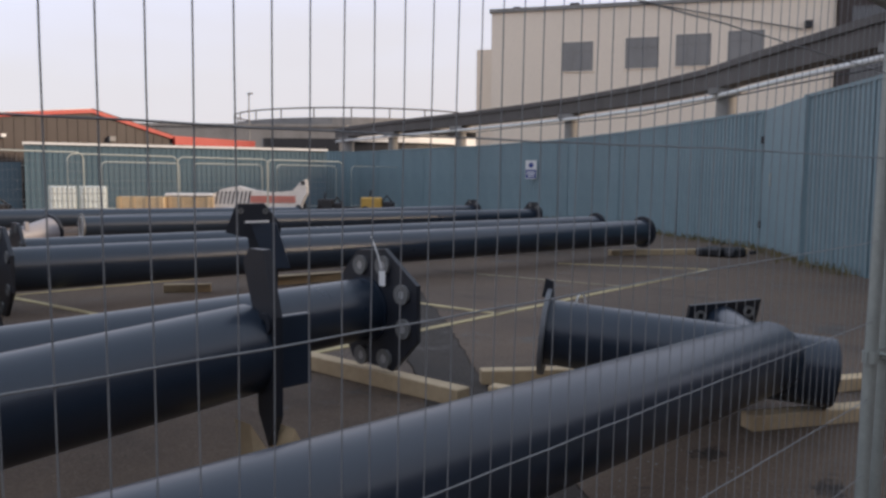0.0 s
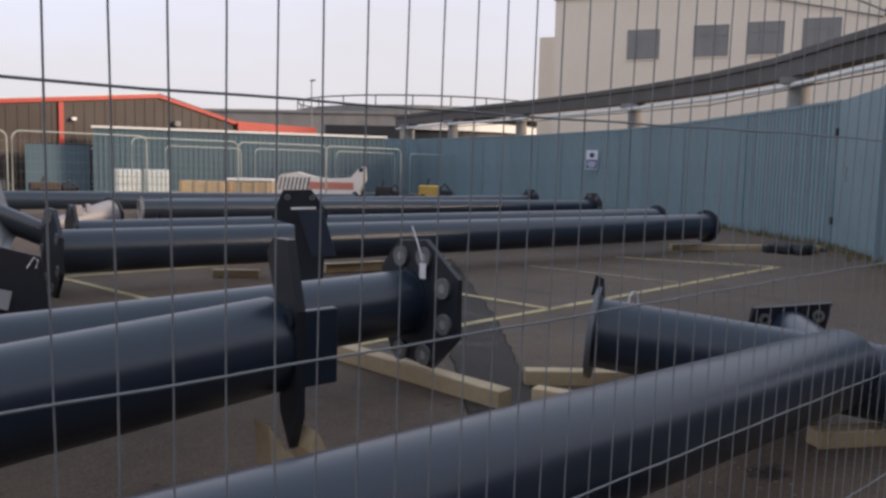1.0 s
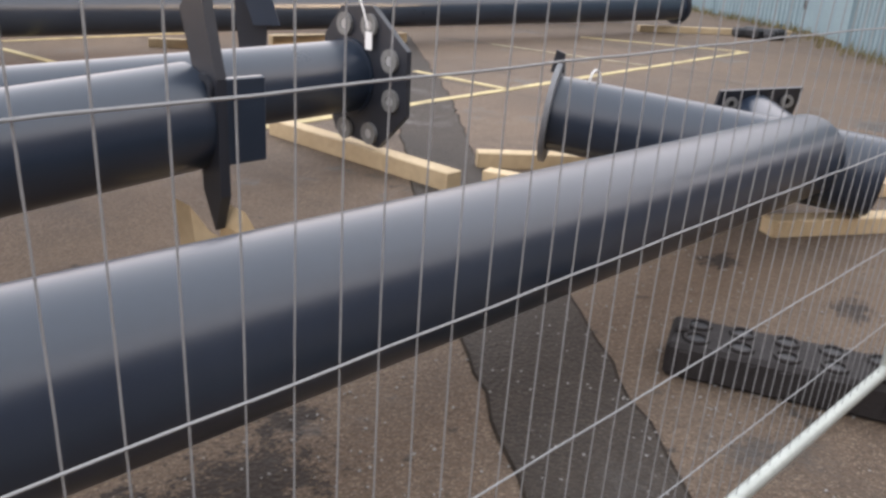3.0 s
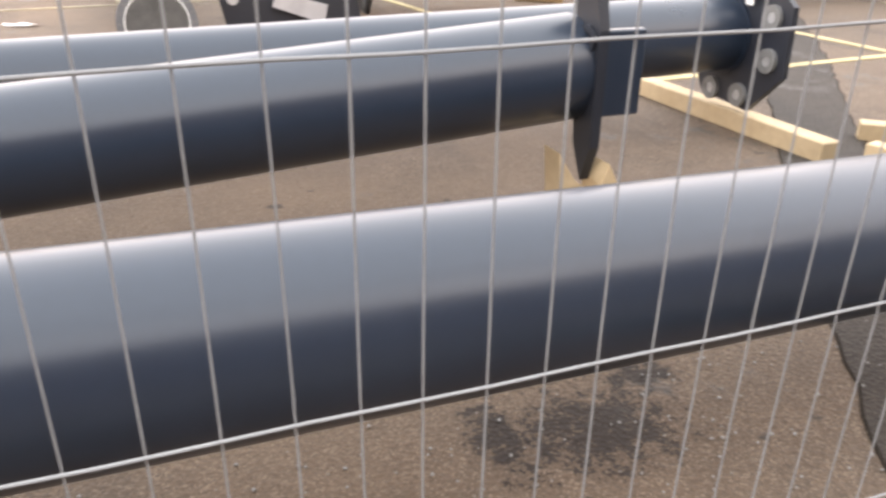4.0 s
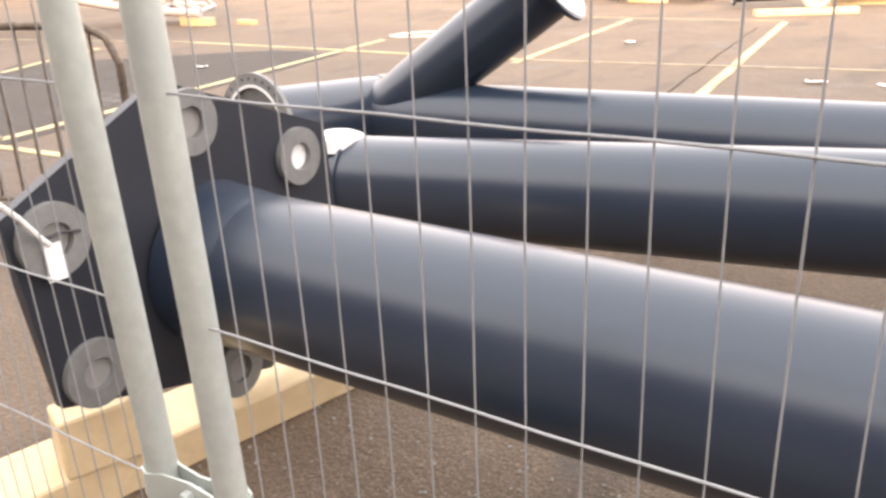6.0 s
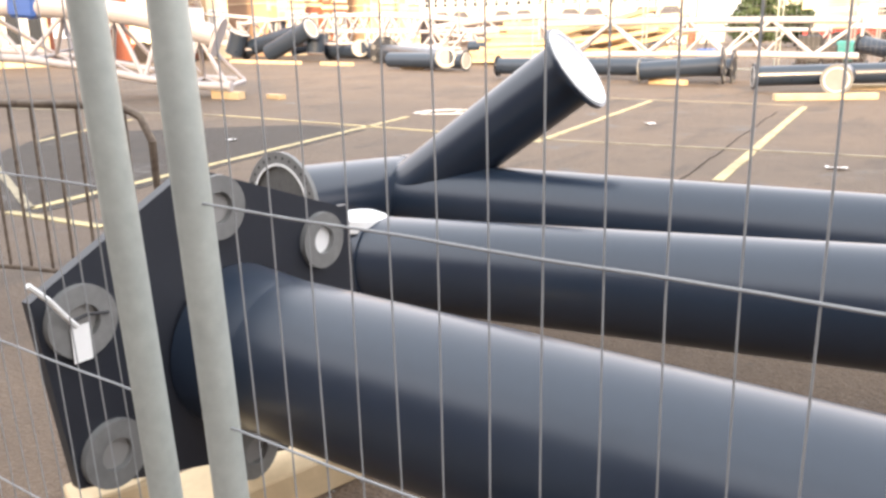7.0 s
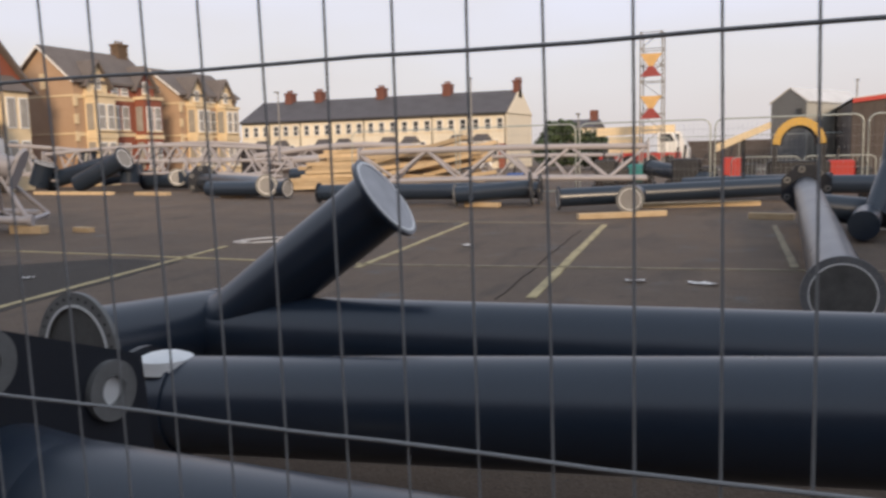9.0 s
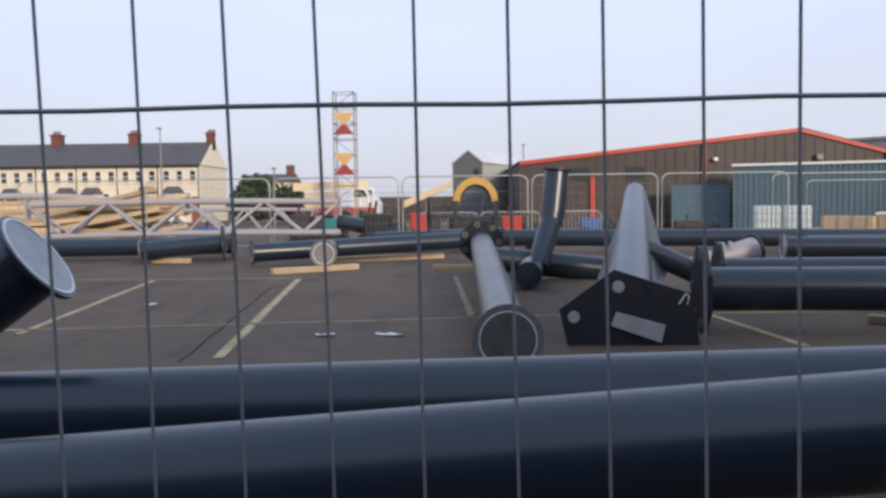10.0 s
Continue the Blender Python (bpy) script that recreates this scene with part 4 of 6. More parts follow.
# ---------------------------------------------------------------- buildings beyond the hoarding
def on_wall(a, b, s, z, out=0.0):
    """A point s metres along the foot line a-b, raised z, pushed out to the right-hand side."""
    d = Vector((b[0] - a[0], b[1] - a[1], 0)).normalized()
    return Vector((*a, 0)) + d * s + Vector((d.y, -d.x, 0)) * out + Vector((0, 0, z))


def wall_box(a, b, s0, s1, z0, z1, o0, o1):
    g = Geo()
    p = [on_wall(a, b, s, z, o) for z in (z0, z1) for s, o in ((s0, o0), (s1, o0), (s1, o1), (s0, o1))]
    return g.add(p, [(0, 3, 2, 1), (4, 5, 6, 7), (0, 1, 5, 4), (1, 2, 6, 5), (2, 3, 7, 6), (3, 0, 4, 7)])


BA, BB = (34.5, 30.2), (42.6, 14.6)
bld = thing("beige_building", "beige rendered flat-roofed building with a row of small windows", "building")
part("wall", wall_box(BA, BB, 0, 17.55, 0, 10.75, -16, 0), M_BEIGE, bld)
part("roof_edge", wall_box(BA, BB, -0.1, 17.6, 10.75, 10.95, -16.1, 0.12), M_CONC, bld)
part("roof_vent", wall_box(BA, BB, 1.0, 1.4, 10.95, 11.25, -1.4, -1.0), M_DARK, bld)
part("roof_vent", wall_box(BA, BB, 4.2, 4.7, 10.95, 11.3, -1.4, -1.0), M_DARK, bld)
for s0, s1, z0, z1 in ((3.95, 5.62, 7.42, 8.98), (7.34, 9.05, 7.48, 9.08), (9.92, 11.67, 7.52, 9.15), (12.5, 14.24, 7.58, 9.22)):
    w = part("window", wall_box(BA, BB, s0, s1, z0, z1, -0.06, 0.03), M_CONC, bld)
    part("blind", wall_box(BA, BB, s0 + 0.10, s1 - 0.10, z0 + 0.10, z1 - 0.10, 0.0, 0.034), M_BLIND, w, "lowered pale blind")
    for j in (1, 2):
        sm = s0 + (s1 - s0) * j / 3
        part("mullion", wall_box(BA, BB, sm - 0.03, sm + 0.03, z0 + 0.10, z1 - 0.10, 0.03, 0.05), M_CONC, w)
    part("transom", wall_box(BA, BB, s0 + 0.10, s1 - 0.10, z1 - 0.55, z1 - 0.49, 0.03, 0.05), M_CONC, w)
    part("sill", wall_box(BA, BB, s0 - 0.05, s1 + 0.05, z0 - 0.05, z0, 0.0, 0.06), M_BEIGE, w)
part("wall_lamp", wall_box(BA, BB, 16.1, 16.45, 9.2, 9.55, 0, 0.3), M_DARK, bld)
part("cable", Geo().sweep([on_wall(BA, BB, 8 + k, 10.9 - 0.22 * k, 0.12) for k in range(9)], 0.03, 6), M_DARK, bld)
bld = thing("brown_building", "dark brown building with shaded openings beside a beige one", "building")
part("wall", wall_box(BA, BB, 17.6, 30, 0, 11.5, -14, 0.3), M_BROWN, bld)
for z in (6.0, 8.6):
    part("window", wall_box(BA, BB, 18.2, 24.5, z, z + 1.5, 0.25, 0.34), M_GLASS, bld)
bld = thing("grey_annex", "narrow pale grey annex behind the beige building", "building")
part("wall", wall_box((35.2, 33.2), (40, 24), 1.0, 4, 0, 9.1, -3, 0), M_BEIGE, bld)
bld = thing("concrete_block", "low grey concrete building behind the blue shed", "building")
part("wall", wall_box((33.5, 74), (48, 59), 0, 20.5, 0, 6.35, -8, 0), M_CONC, bld)
part("opening", wall_box((33.5, 74), (48, 59), 13, 20, 3.4, 5.3, -0.2, 0.05), M_DARK, bld)
part("parapet", wall_box((33.5, 74), (48, 59), -0.2, 20.7, 6.35, 6.6, -8, 0.15), M_CONC, bld)

std = thing("round_pavilion", "wide round pavilion roof with a railed deck, far away", "pavilion")
cx, cy, rr = 66.0, 78.0, 15.5
ring1 = [(cx + rr * math.cos(t * math.pi / 24), cy + rr * math.sin(t * math.pi / 24)) for t in range(48)]
part("roof_deck", Geo().prism([(x, y, 7.1) for x, y in ring1], (0, 0, 1.0)), M_CONC, std)
part("drum", Geo().prism([(cx + (x - cx) * 0.9, cy + (y - cy) * 0.9, 0) for x, y in ring1], (0, 0, 7.1)), M_DARK, std)
part("top_rail", Geo().sweep([(x, y, 9.1) for x, y in ring1 + ring1[:1]], 0.08, 5), M_BROWN, std)
for x, y in ring1[::2]:
    part("rail_post", Geo().tube((x, y, 8.1), (x, y, 9.1), 0.07, 5), M_BROWN, std)
part("glazing", Geo().prism([(cx + (x - cx) * 0.93, cy + (y - cy) * 0.93, 5.6) for x, y in ring1], (0, 0, 0.9)), M_WHITE, std)

# brown shed with red trim
SY = 42.0
shd = thing("brown_shed", "large dark brown clad shed with red roof trim", "shed")
prof = [(3.0, 3.30), (17.1, 4.80), (21.5, 3.65), (26.5, 3.55)]
part("wall", Geo().prism([(3.0, SY, 0)] + [(x, SY, z) for x, z in prof] + [(26.5, SY, 0)], (0, 26, 0)), M_BROWN, shd)
for (x0, z0), (x1, z1) in zip(prof, prof[1:]):
    part("roof_trim", Geo().prism([(x0, SY - 0.12, z0 - 0.05), (x1, SY - 0.12, z1 - 0.05), (x1, SY - 0.12, z1 + 0.14), (x0, SY - 0.12, z0 + 0.14)], (0, 0.11, 0)), M_RED, shd, "bright red trim")
part("roof", Geo().prism([(3.0, SY - 0.1, 3.445), (17.1, SY - 0.1, 4.945), (17.1, SY - 0.1, 4.99), (3.0, SY - 0.1, 3.49)], (0, 26, 0)), M_SHEET, shd, "pale sheet roof")
part("roof", Geo().prism([(17.1, SY - 0.1, 4.945), (21.5, SY - 0.1, 3.795), (21.5, SY - 0.1, 3.84), (17.1, SY - 0.1, 4.99)], (0, 26, 0)), M_BROWN, shd)
for x, z in ((12.3, 4.2), (6.7, 2.6)):
    part("red_pilaster", Geo().box((x - 0.11, SY - 0.14, 0), (x + 0.11, SY - 0.005, z)), M_RED, shd, "bright red upright strip")
part("red_band", Geo().box((21.5, SY - 0.3, 3.3), (26.6, SY - 0.02, 3.7)), M_RED, shd, "bright red fascia band")
for k in range(46):
    x = 3.4 + k * 0.5
    zt = 3.15 + (x - 3.0) * 0.106 if x < 17.1 else 4.65 - (x - 17.1) * 0.26
    if x < 21.4:
        part("cladding_rib", Geo().box((x, SY - 0.03, 0), (x + 0.08, SY, zt)), M_BROWN, shd)
part("floodlight", Geo().box((12.75, SY - 0.3, 3.35), (12.95, SY - 0.05, 3.5)), M_WHITE, shd)
part("floodlight", Geo().box((17.9, SY - 0.3, 3.35), (18.2, SY - 0.05, 3.6)), M_CONC, shd)
for x in (5.6, 8.4):
    part("window", Geo().box((x, SY - 0.05, 2.45), (x + 0.9, SY - 0.02, 3.1)), M_GLASS, shd)

# blue flat shed in front of it
shd = thing("blue_shed", "long low blue steel shed with a white roof edge", "shed")
pa, pb = (12.1, 37.0), (24.6, 32.4)
L = math.hypot(pb[0] - pa[0], pb[1] - pa[1])
part("wall", wall_box(pa, pb, 0, L, 0, 2.85, -4, 0), M_SHED, shd)
part("roof_edge", wall_box(pa, pb, -0.05, L + 0.05, 2.85, 2.95, -4, 0.12), M_WHITE, shd, "white roof edge")
for k in range(60):
    s = L * k / 60
    part("wall_rib", wall_box(pa, pb, s, s + 0.09, 0, 2.85, 0.002, 0.035), M_SHED, shd)
part("side_wall", wall_box((9.9, 39.0), (12.3, 38.2), 0, 2.6, 0, 2.1, -2, 0), M_SHED, shd)

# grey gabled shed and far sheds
# Gable sheeting takes a darker colour for the shade on that side.
M_SHADECLAD = mat("shaded_grey_sheeting", (0.115, 0.12, 0.125), 0.6, 0, 0.1, 6, 0.3, 0.8, 0.03, 20)
M_OLDSHEET = mat("weathered_grey_sheeting", (0.40, 0.40, 0.37), 0.6, 0, 0.1, 5, 0.4, 0.5, 0.02, 20)
shd = thing("grey_shed", "grey sheeted gable shed with a patched pale roof", "shed")
gp = [(-0.4, 50, 0), (1.35, 49.4, 0), (1.35, 49.4, 3.75), (0.52, 49.7, 4.45), (-0.4, 50, 3.75)]
part("wall", Geo().prism(gp, (3.4, 6.5, 0)), M_SHEET, shd)
part("gable_cladding", Geo().prism([Vector(p) + Vector((-0.01, -0.03, 0)) for p in gp], (0.01, 0.025, 0)), M_SHADECLAD, shd, "grey cladding darkened for its shaded side")
part("roof", Geo().prism([(1.45, 49.3, 3.72), (0.52, 49.65, 4.52), (0.52, 49.65, 4.60), (1.50, 49.3, 3.80)], (3.4, 6.5, 0)), M_SHEET, shd, "patched pale sheet roof")
part("roof", Geo().prism([(-0.5, 50, 3.70), (0.52, 49.65, 4.52), (0.52, 49.65, 4.60), (-0.55, 50, 3.78)], (3.4, 6.5, 0)), M_SHEET, shd)
part("window", Geo().prism([(0.9, 49.45, 2.9), (1.15, 49.38, 2.9), (1.15, 49.38, 3.4), (0.9, 49.45, 3.4)], (-0.01, -0.05, 0)), M_GLASS, shd)
part("side_wall", Geo().prism([(1.36, 49.38, 0), (4.75, 55.88, 0), (4.75, 55.88, 3.7), (1.36, 49.38, 3.7)], (0.03, -0.012, 0)), M_OLDSHEET, shd, "pale grey side wall")
cr_ = thing("mobile_crane", "cream mobile crane with folded boom and white cab, far off", "crane")
part("boom", Geo().prism([(-11.2, 55.2, 2.30), (-6.2, 55.8, 2.45), (-6.2, 55.8, 2.95), (-11.2, 55.2, 2.85)], (-0.1, 0.7, 0)), M_STONE, cr_)
part("chassis", Geo().box((-11.0, 54.9, 0.6), (-5.9, 57.0, 1.15), bev=0.04), M_RED, cr_)
part("engine_cover", Geo().box((-10.4, 55.0, 1.16), (-8.4, 56.8, 2.25), bev=0.05), M_STONE, cr_)
part("cab", Geo().prism([(-7.2, 54.9, 1.16), (-7.2, 54.9, 2.44), (-6.3, 54.9, 2.44), (-5.95, 54.9, 1.8), (-5.95, 54.9, 1.16)], (0, 1.0, 0)), M_WHITE, cr_)
part("window", Geo().prism([(-7.05, 54.87, 1.85), (-7.05, 54.87, 2.34), (-6.38, 54.87, 2.34), (-6.12, 54.87, 1.85)], (0, 0.025, 0)), M_GLASS, cr_)
for x in (-10.3, -9.0, -7.6, -6.5):
    part("wheel", Geo().tube((x, 54.8, 0.5), (x, 55.2, 0.5), 0.5, 16), M_RUBBER, cr_)
shd = thing("dark_low_wall", "long dark boundary wall far across the yard", "wall")
part("wall", Geo().box((-9, 70, 0), (20, 70.4, 1.95)), M_BROWN, shd)


# ---------------------------------------------------------------- terrace of cream houses
def sash(parent, x0, x1, z0, z1, y, frame=M_WHITE):
    w = part("window", Geo().box((x0, y - 0.05, z0), (x1, y + 0.05, z1)), frame, parent)
    c = (x0 + x1) / 2
    part("pane", Geo().box((x0 + 0.07, y - 0.07, z0 + 0.07), (x1 - 0.07, y - 0.05, (z0 + z1) / 2 - 0.03)), M_GLASS, w)
    part("pane", Geo().box((x0 + 0.07, y - 0.07, (z0 + z1) / 2 + 0.03), (x1 - 0.07, y - 0.05, z1 - 0.07)), M_GLASS, w)
    part("sill", Geo().box((x0 - 0.06, y - 0.12, z0 - 0.09), (x1 + 0.06, y, z0)), M_STONE, w)


def bay(parent, xc, w, y, z0, z1):
    p = [(xc - w / 2, y), (xc - w / 2 + 0.45, y - 0.7), (xc + w / 2 - 0.45, y - 0.7), (xc + w / 2, y)]
    b = part("bay_window", Geo().prism([(x, yy, z0 - 0.85) for x, yy in p], (0, 0, z1 - z0 + 0.85)), M_WHITE, parent, "white bay window")
    n = 4
    for k in range(n):
        xa = xc - w / 2 + 0.5 + k * (w - 1.0) / n
        part("pane", Geo().box((xa + 0.04, y - 0.73, z0), (xa + (w - 1.0) / n - 0.04, y - 0.70, z1 - 0.12)), M_PANE, b)
    q = [(xc - w / 2 - 0.15, y), (xc - w / 2 + 0.4, y - 0.9), (xc + w / 2 - 0.4, y - 0.9), (xc + w / 2 + 0.15, y)]
    top = [(xc - w / 2 + 0.35, y), (xc + w / 2 - 0.35, y)]
    g = Geo()
    g.add([(x, yy, z1) for x, yy in q] + [(x, yy, z1 + 0.6) for x, yy in top], [(0, 1, 4), (1, 2, 5, 4), (2, 3, 5), (0, 3, 2, 1), (0, 4, 5, 3)])
    part("bay_roof", g, M_SLATE, b)


def terrace_house(x, w, stack, last, flip):
    h = thing("terrace_house", "cream rendered terraced house with slate roof and bay window", "house", "terrace of houses", (x, 70.0, 0))
    part("wall", Geo().box((0, 0, 0), (w, 8, 4.95)), M_CREAM, h)
    part("roof", Geo().prism([(0, -0.35, 4.85), (0, -0.35, 4.98), (0, 4, 7.15), (0, 8.3, 4.98), (0, 8.3, 4.85)], (w, 0, 0)), M_SLATE, h, "grey slate roof")
    if last:
        part("gable_wall", Geo().prism([(w - 0.02, 0, 4.9), (w - 0.02, 8, 4.9), (w - 0.02, 4, 7.25)], (0.12, 0, 0)), M_CREAM, h)
    if stack:
        ch = part("chimney", Geo().box((w - 0.45, 3.4, 6.4), (w + 0.35 if not last else w + 0.1, 4.4, 7.85)).box((w - 0.52, 3.3, 7.85), (w + 0.42 if not last else w + 0.15, 4.5, 7.98)), M_CHIM, h, "red brick chimney")
        for k in range(4):
            part("pot", Geo().tube((w - 0.35 + k * 0.18, 3.9, 7.98), (w - 0.35 + k * 0.18, 3.9, 8.28), 0.07, 8), M_CHIM, ch)
    for k in range(3):
        xa = 0.30 + k * (w - 0.1) / 3
        sash(h, xa, xa + 0.60, 3.45, 4.50, 0)
    m = (lambda f: w * (1 - f)) if flip else (lambda f: w * f)
    bay(h, m(0.32), 1.85, 0, 1.0, 2.5)
    sash(h, m(0.68) - 0.28, m(0.68) + 0.28, 1.1, 2.6, 0)
    part("door", Geo().box((m(0.87) - 0.36, -0.06, 0), (m(0.87) + 0.36, 0.04, 2.2)), M_BRICK, h)
    part("gutter", Geo().box((0, -0.42, 4.82), (w, -0.30, 4.94)), M_DARK, h)
    part("downpipe", Geo().tube((w - 0.15, -0.08, 0), (w - 0.15, -0.08, 4.85), 0.05, 6), M_DARK, h)


NH = 8
TX0, TX1 = -50.2, -22.1
for k in range(NH):
    terrace_house(TX0 + (TX1 - TX0) * k / NH, (TX1 - TX0) / NH, k % 2 == 1 or k == 0, k == NH - 1, k % 2 == 0)
wl_ = thing("garden_wall", "long dark brown garden wall before the terrace", "wall")
part("wall", Geo().box((-56, 63, 0), (-31.5, 63.4, 2.05)), M_BROWN, wl_)
part("coping", Geo().box((-56, 62.9, 2.05), (-31.5, 63.5, 2.2)), M_DARK, wl_)
hs = thing("far_house", "cream house beyond the terrace, roof and chimney showing", "house")
part("wall", Geo().box((-20.6, 82, 0), (-17.0, 88, 3.7)), M_CREAM, hs)
part("roof", Geo().prism([(-20.8, 81.7, 3.7), (-20.8, 85, 4.6), (-20.8, 88.3, 3.7)], (4, 0, 0)), M_SLATE, hs)
part("chimney", Geo().box((-17.7, 84.4, 4.2), (-17.0, 85.4, 5.5)), M_CHIM, hs)


# ---------------------------------------------------------------- brick villas
def gable_roof_y(x0, x1, y0, y1, ze, zr, ov=0.3):
    xm = (x0 + x1) / 2
    return Geo().prism([(x0 - ov, y0 - ov, ze - 0.15), (xm, y0 - ov, zr), (x1 + ov, y0 - ov, ze - 0.15), (x1 + ov, y0 - ov, ze), (xm, y0 - ov, zr + 0.18), (x0 - ov, y0 - ov, ze)], (0, y1 - y0 + 2 * ov, 0))


def villa(name, label, y0, y1, brick, mid_brick, front, bays, ze=6.07, zr=7.98, stack=True):
    X0, X1 = -41.63, -37.2
    h = thing(name, label, "house", "brick villas")
    xm = (X0 + X1) / 2
    part("wall", Geo().prism([(X0, y0, 0), (X1, y0, 0), (X1, y0, ze), (xm, y0, zr), (X0, y0, ze)], (0, y1 - y0, 0)), brick, h)
    part("roof", gable_roof_y(X0, X1, y0, y1, ze, zr), M_VROOF, h, "grey slate roof")
    for s, (xa, za, xb, zb) in enumerate(((X0 - 0.3, ze - 0.2, xm, zr), (xm, zr, X1 + 0.3, ze - 0.2))):
        part("bargeboard", Geo().prism([(xa, y0 - 0.34, za), (xb, y0 - 0.34, zb), (xb, y0 - 0.34, zb + 0.14), (xa, y0 - 0.34, za + 0.14)], (0, 0.03, 0)), M_WHITE, h)
    for z in (3.0, 5.15):
        part("stone_band", Geo().box((X0, y0 - 0.04, z), (X1 + 0.03, y0, z + 0.10)), M_STONE, h)
        part("stone_band", Geo().box((X1, y0, z - 0.1), (X1 + 0.06, y1, z + 0.12)), M_STONE, h)
    for z in (0.6, 1.6, 2.6, 3.6, 4.6):
        part("quoin", Geo().box((X1 - 0.02, y0 - 0.05, z), (X1 + 0.07, y0 + 0.22, z + 0.55)), M_STONE, h)
    part("gable_window", Geo().box((xm - 0.22, y0 - 0.05, ze - 0.45), (xm + 0.22, y0 - 0.005, ze + 0.45)), M_STONE, h)
    if stack:
        ch = part("chimney", Geo().box((xm - 0.32, y1 - 0.75, zr - 0.5), (xm + 0.32, y1 + 0.1, zr + 0.75)).box((xm - 0.38, y1 - 0.81, zr + 0.75), (xm + 0.38, y1 + 0.16, zr + 0.88)), M_SOOT, h, "dark brick chimney")
        for k in range(3):
            part("pot", Geo().tube((xm, y1 - 0.6 + k * 0.27, zr + 0.88), (xm, y1 - 0.6 + k * 0.27, zr + 1.1), 0.08, 8, 0.06), M_SOOT, ch)
    L = y1 - y0
    part("front_facing", Geo().box((X1, y0 + L * 0.40, 0), (X1 + 0.03, y1, ze - 0.1)), mid_brick, h)

    def window(parent, x, ya, yb, z0, z1):
        w = part("window", Geo().box((x, ya, z0), (x + 0.05, yb, z1)), M_WHITE, parent)
        zm = (z0 + z1) / 2
        part("pane", Geo().box((x + 0.04, ya + 0.06, zm + 0.03), (x + 0.06, yb - 0.06, z1 - 0.07)), M_PANE, w)
        part("pane", Geo().box((x + 0.04, ya + 0.06, z0 + 0.07), (x + 0.06, yb - 0.06, zm - 0.03)), M_PANE, w)
        part("sill", Geo().box((x, ya - 0.06, z0 - 0.1), (x + 0.12, yb + 0.06, z0)), M_STONE, w)

    for k, f in enumerate(bays):
        yc, w2 = y0 + L * f, 0.78
        b = part("bay", Geo().box((X1, yc - w2, 0), (X1 + 0.8, yc + w2, ze - 0.9)), front[k], h, "two-storey bay")
        part("bay_parapet", Geo().box((X1, yc - w2 - 0.08, ze - 0.9), (X1 + 0.9, yc + w2 + 0.08, ze - 0.72)), M_STONE, b)
        part("bay_band", Geo().box((X1, yc - w2 - 0.04, 2.75), (X1 + 0.86, yc + w2 + 0.04, 3.0)), M_STONE, b)
        part("bay_gable", Geo().prism([(X1 + 0.25, yc - w2, ze - 0.72), (X1 + 0.25, yc + w2, ze - 0.72), (X1 + 0.25, yc + w2, ze - 0.1), (X1 + 0.25, yc, ze + 1.05), (X1 + 0.25, yc - w2, ze - 0.1)], (-1.7, 0, 0)), front[k], b)
        for s in (-1, 1):
            part("gable_roof", Geo().prism([(X1 + 0.5, yc + s * (w2 + 0.28), ze - 0.42), (X1 + 0.5, yc, ze + 1.10), (X1 + 0.5, yc, ze + 1.24), (X1 + 0.5, yc + s * (w2 + 0.36), ze - 0.36)], (-2.4, 0, 0)), M_VROOF, b)
        for z0, z1 in ((0.9, 2.55), (3.25, 4.75)):
            window(b, X1 + 0.8, yc - 0.62, yc - 0.06, z0, z1)
            window(b, X1 + 0.8, yc + 0.06, yc + 0.62, z0, z1)
            part("side_window", Geo().box((X1 + 0.15, yc - w2 - 0.03, z0), (X1 + 0.65, yc - w2, z1)), M_PANE, b)
        window(b, X1 + 0.25, yc - 0.26, yc + 0.26, ze - 0.5, ze + 0.25)
    ym = y0 + L * (bays[0] + bays[1]) / 2
    for z0, z1 in ((0.9, 2.5), (3.3, 4.75), (5.35, 5.85)):
        window(h, X1 + 0.03, ym - 0.68, ym - 0.10, z0, z1)
        window(h, X1 + 0.03, ym + 0.10, ym + 0.68, z0, z1)
    part("downpipe", Geo().tube((X1 + 0.1, y1 - 0.1, 0), (X1 + 0.1, y1 - 0.1, ze), 0.06, 6), M_DARK, h)


M_SOOT = mat("sooty_brown_brick", (0.13, 0.085, 0.055), 0.9, 0, 0.2, 15, 0.4, 2, 0.2, 30)
villa("brick_villa", "tall red and buff brick villa with stone bays and slate roof", 36.13, 42.59, M_BUFF, M_BRICK, [M_STONE, M_BRICK], (0.24, 0.85))
villa("brick_villa", "buff brick villa with cream stone bays and twin gables", 45.09, 51.16, M_BUFF, M_BUFF, [M_STONE, M_STONE], (0.24, 0.76), 5.84, 7.44, False)
h = thing("brick_villa", "tall red brick house with steep gable and stone bands", "house", "brick villas")
part("wall", Geo().prism([(-37.2, 27.88, 0), (-37.2, 33.04, 0), (-37.2, 33.04, 5.4), (-37.2, 30.46, 8.3), (-37.2, 27.88, 5.4)], (-6, 0, 0)), M_BRICK, h)
for s in (-1, 1):
    part("roof", Geo().prism([(-36.8, 30.46 + s * 2.85, 5.05), (-36.8, 30.46, 8.40), (-36.8, 30.46, 8.62), (-36.8, 30.46 + s * 3.0, 5.1)], (-7, 0, 0)), M_VROOF, h, "grey slate roof")
part("chimney", Geo().box((-41.7, 31.0, 7.2), (-40.7, 32.2, 8.95)).box((-41.8, 30.9, 8.95), (-40.6, 32.3, 9.15)), M_CHIM, h, "red brick chimney")
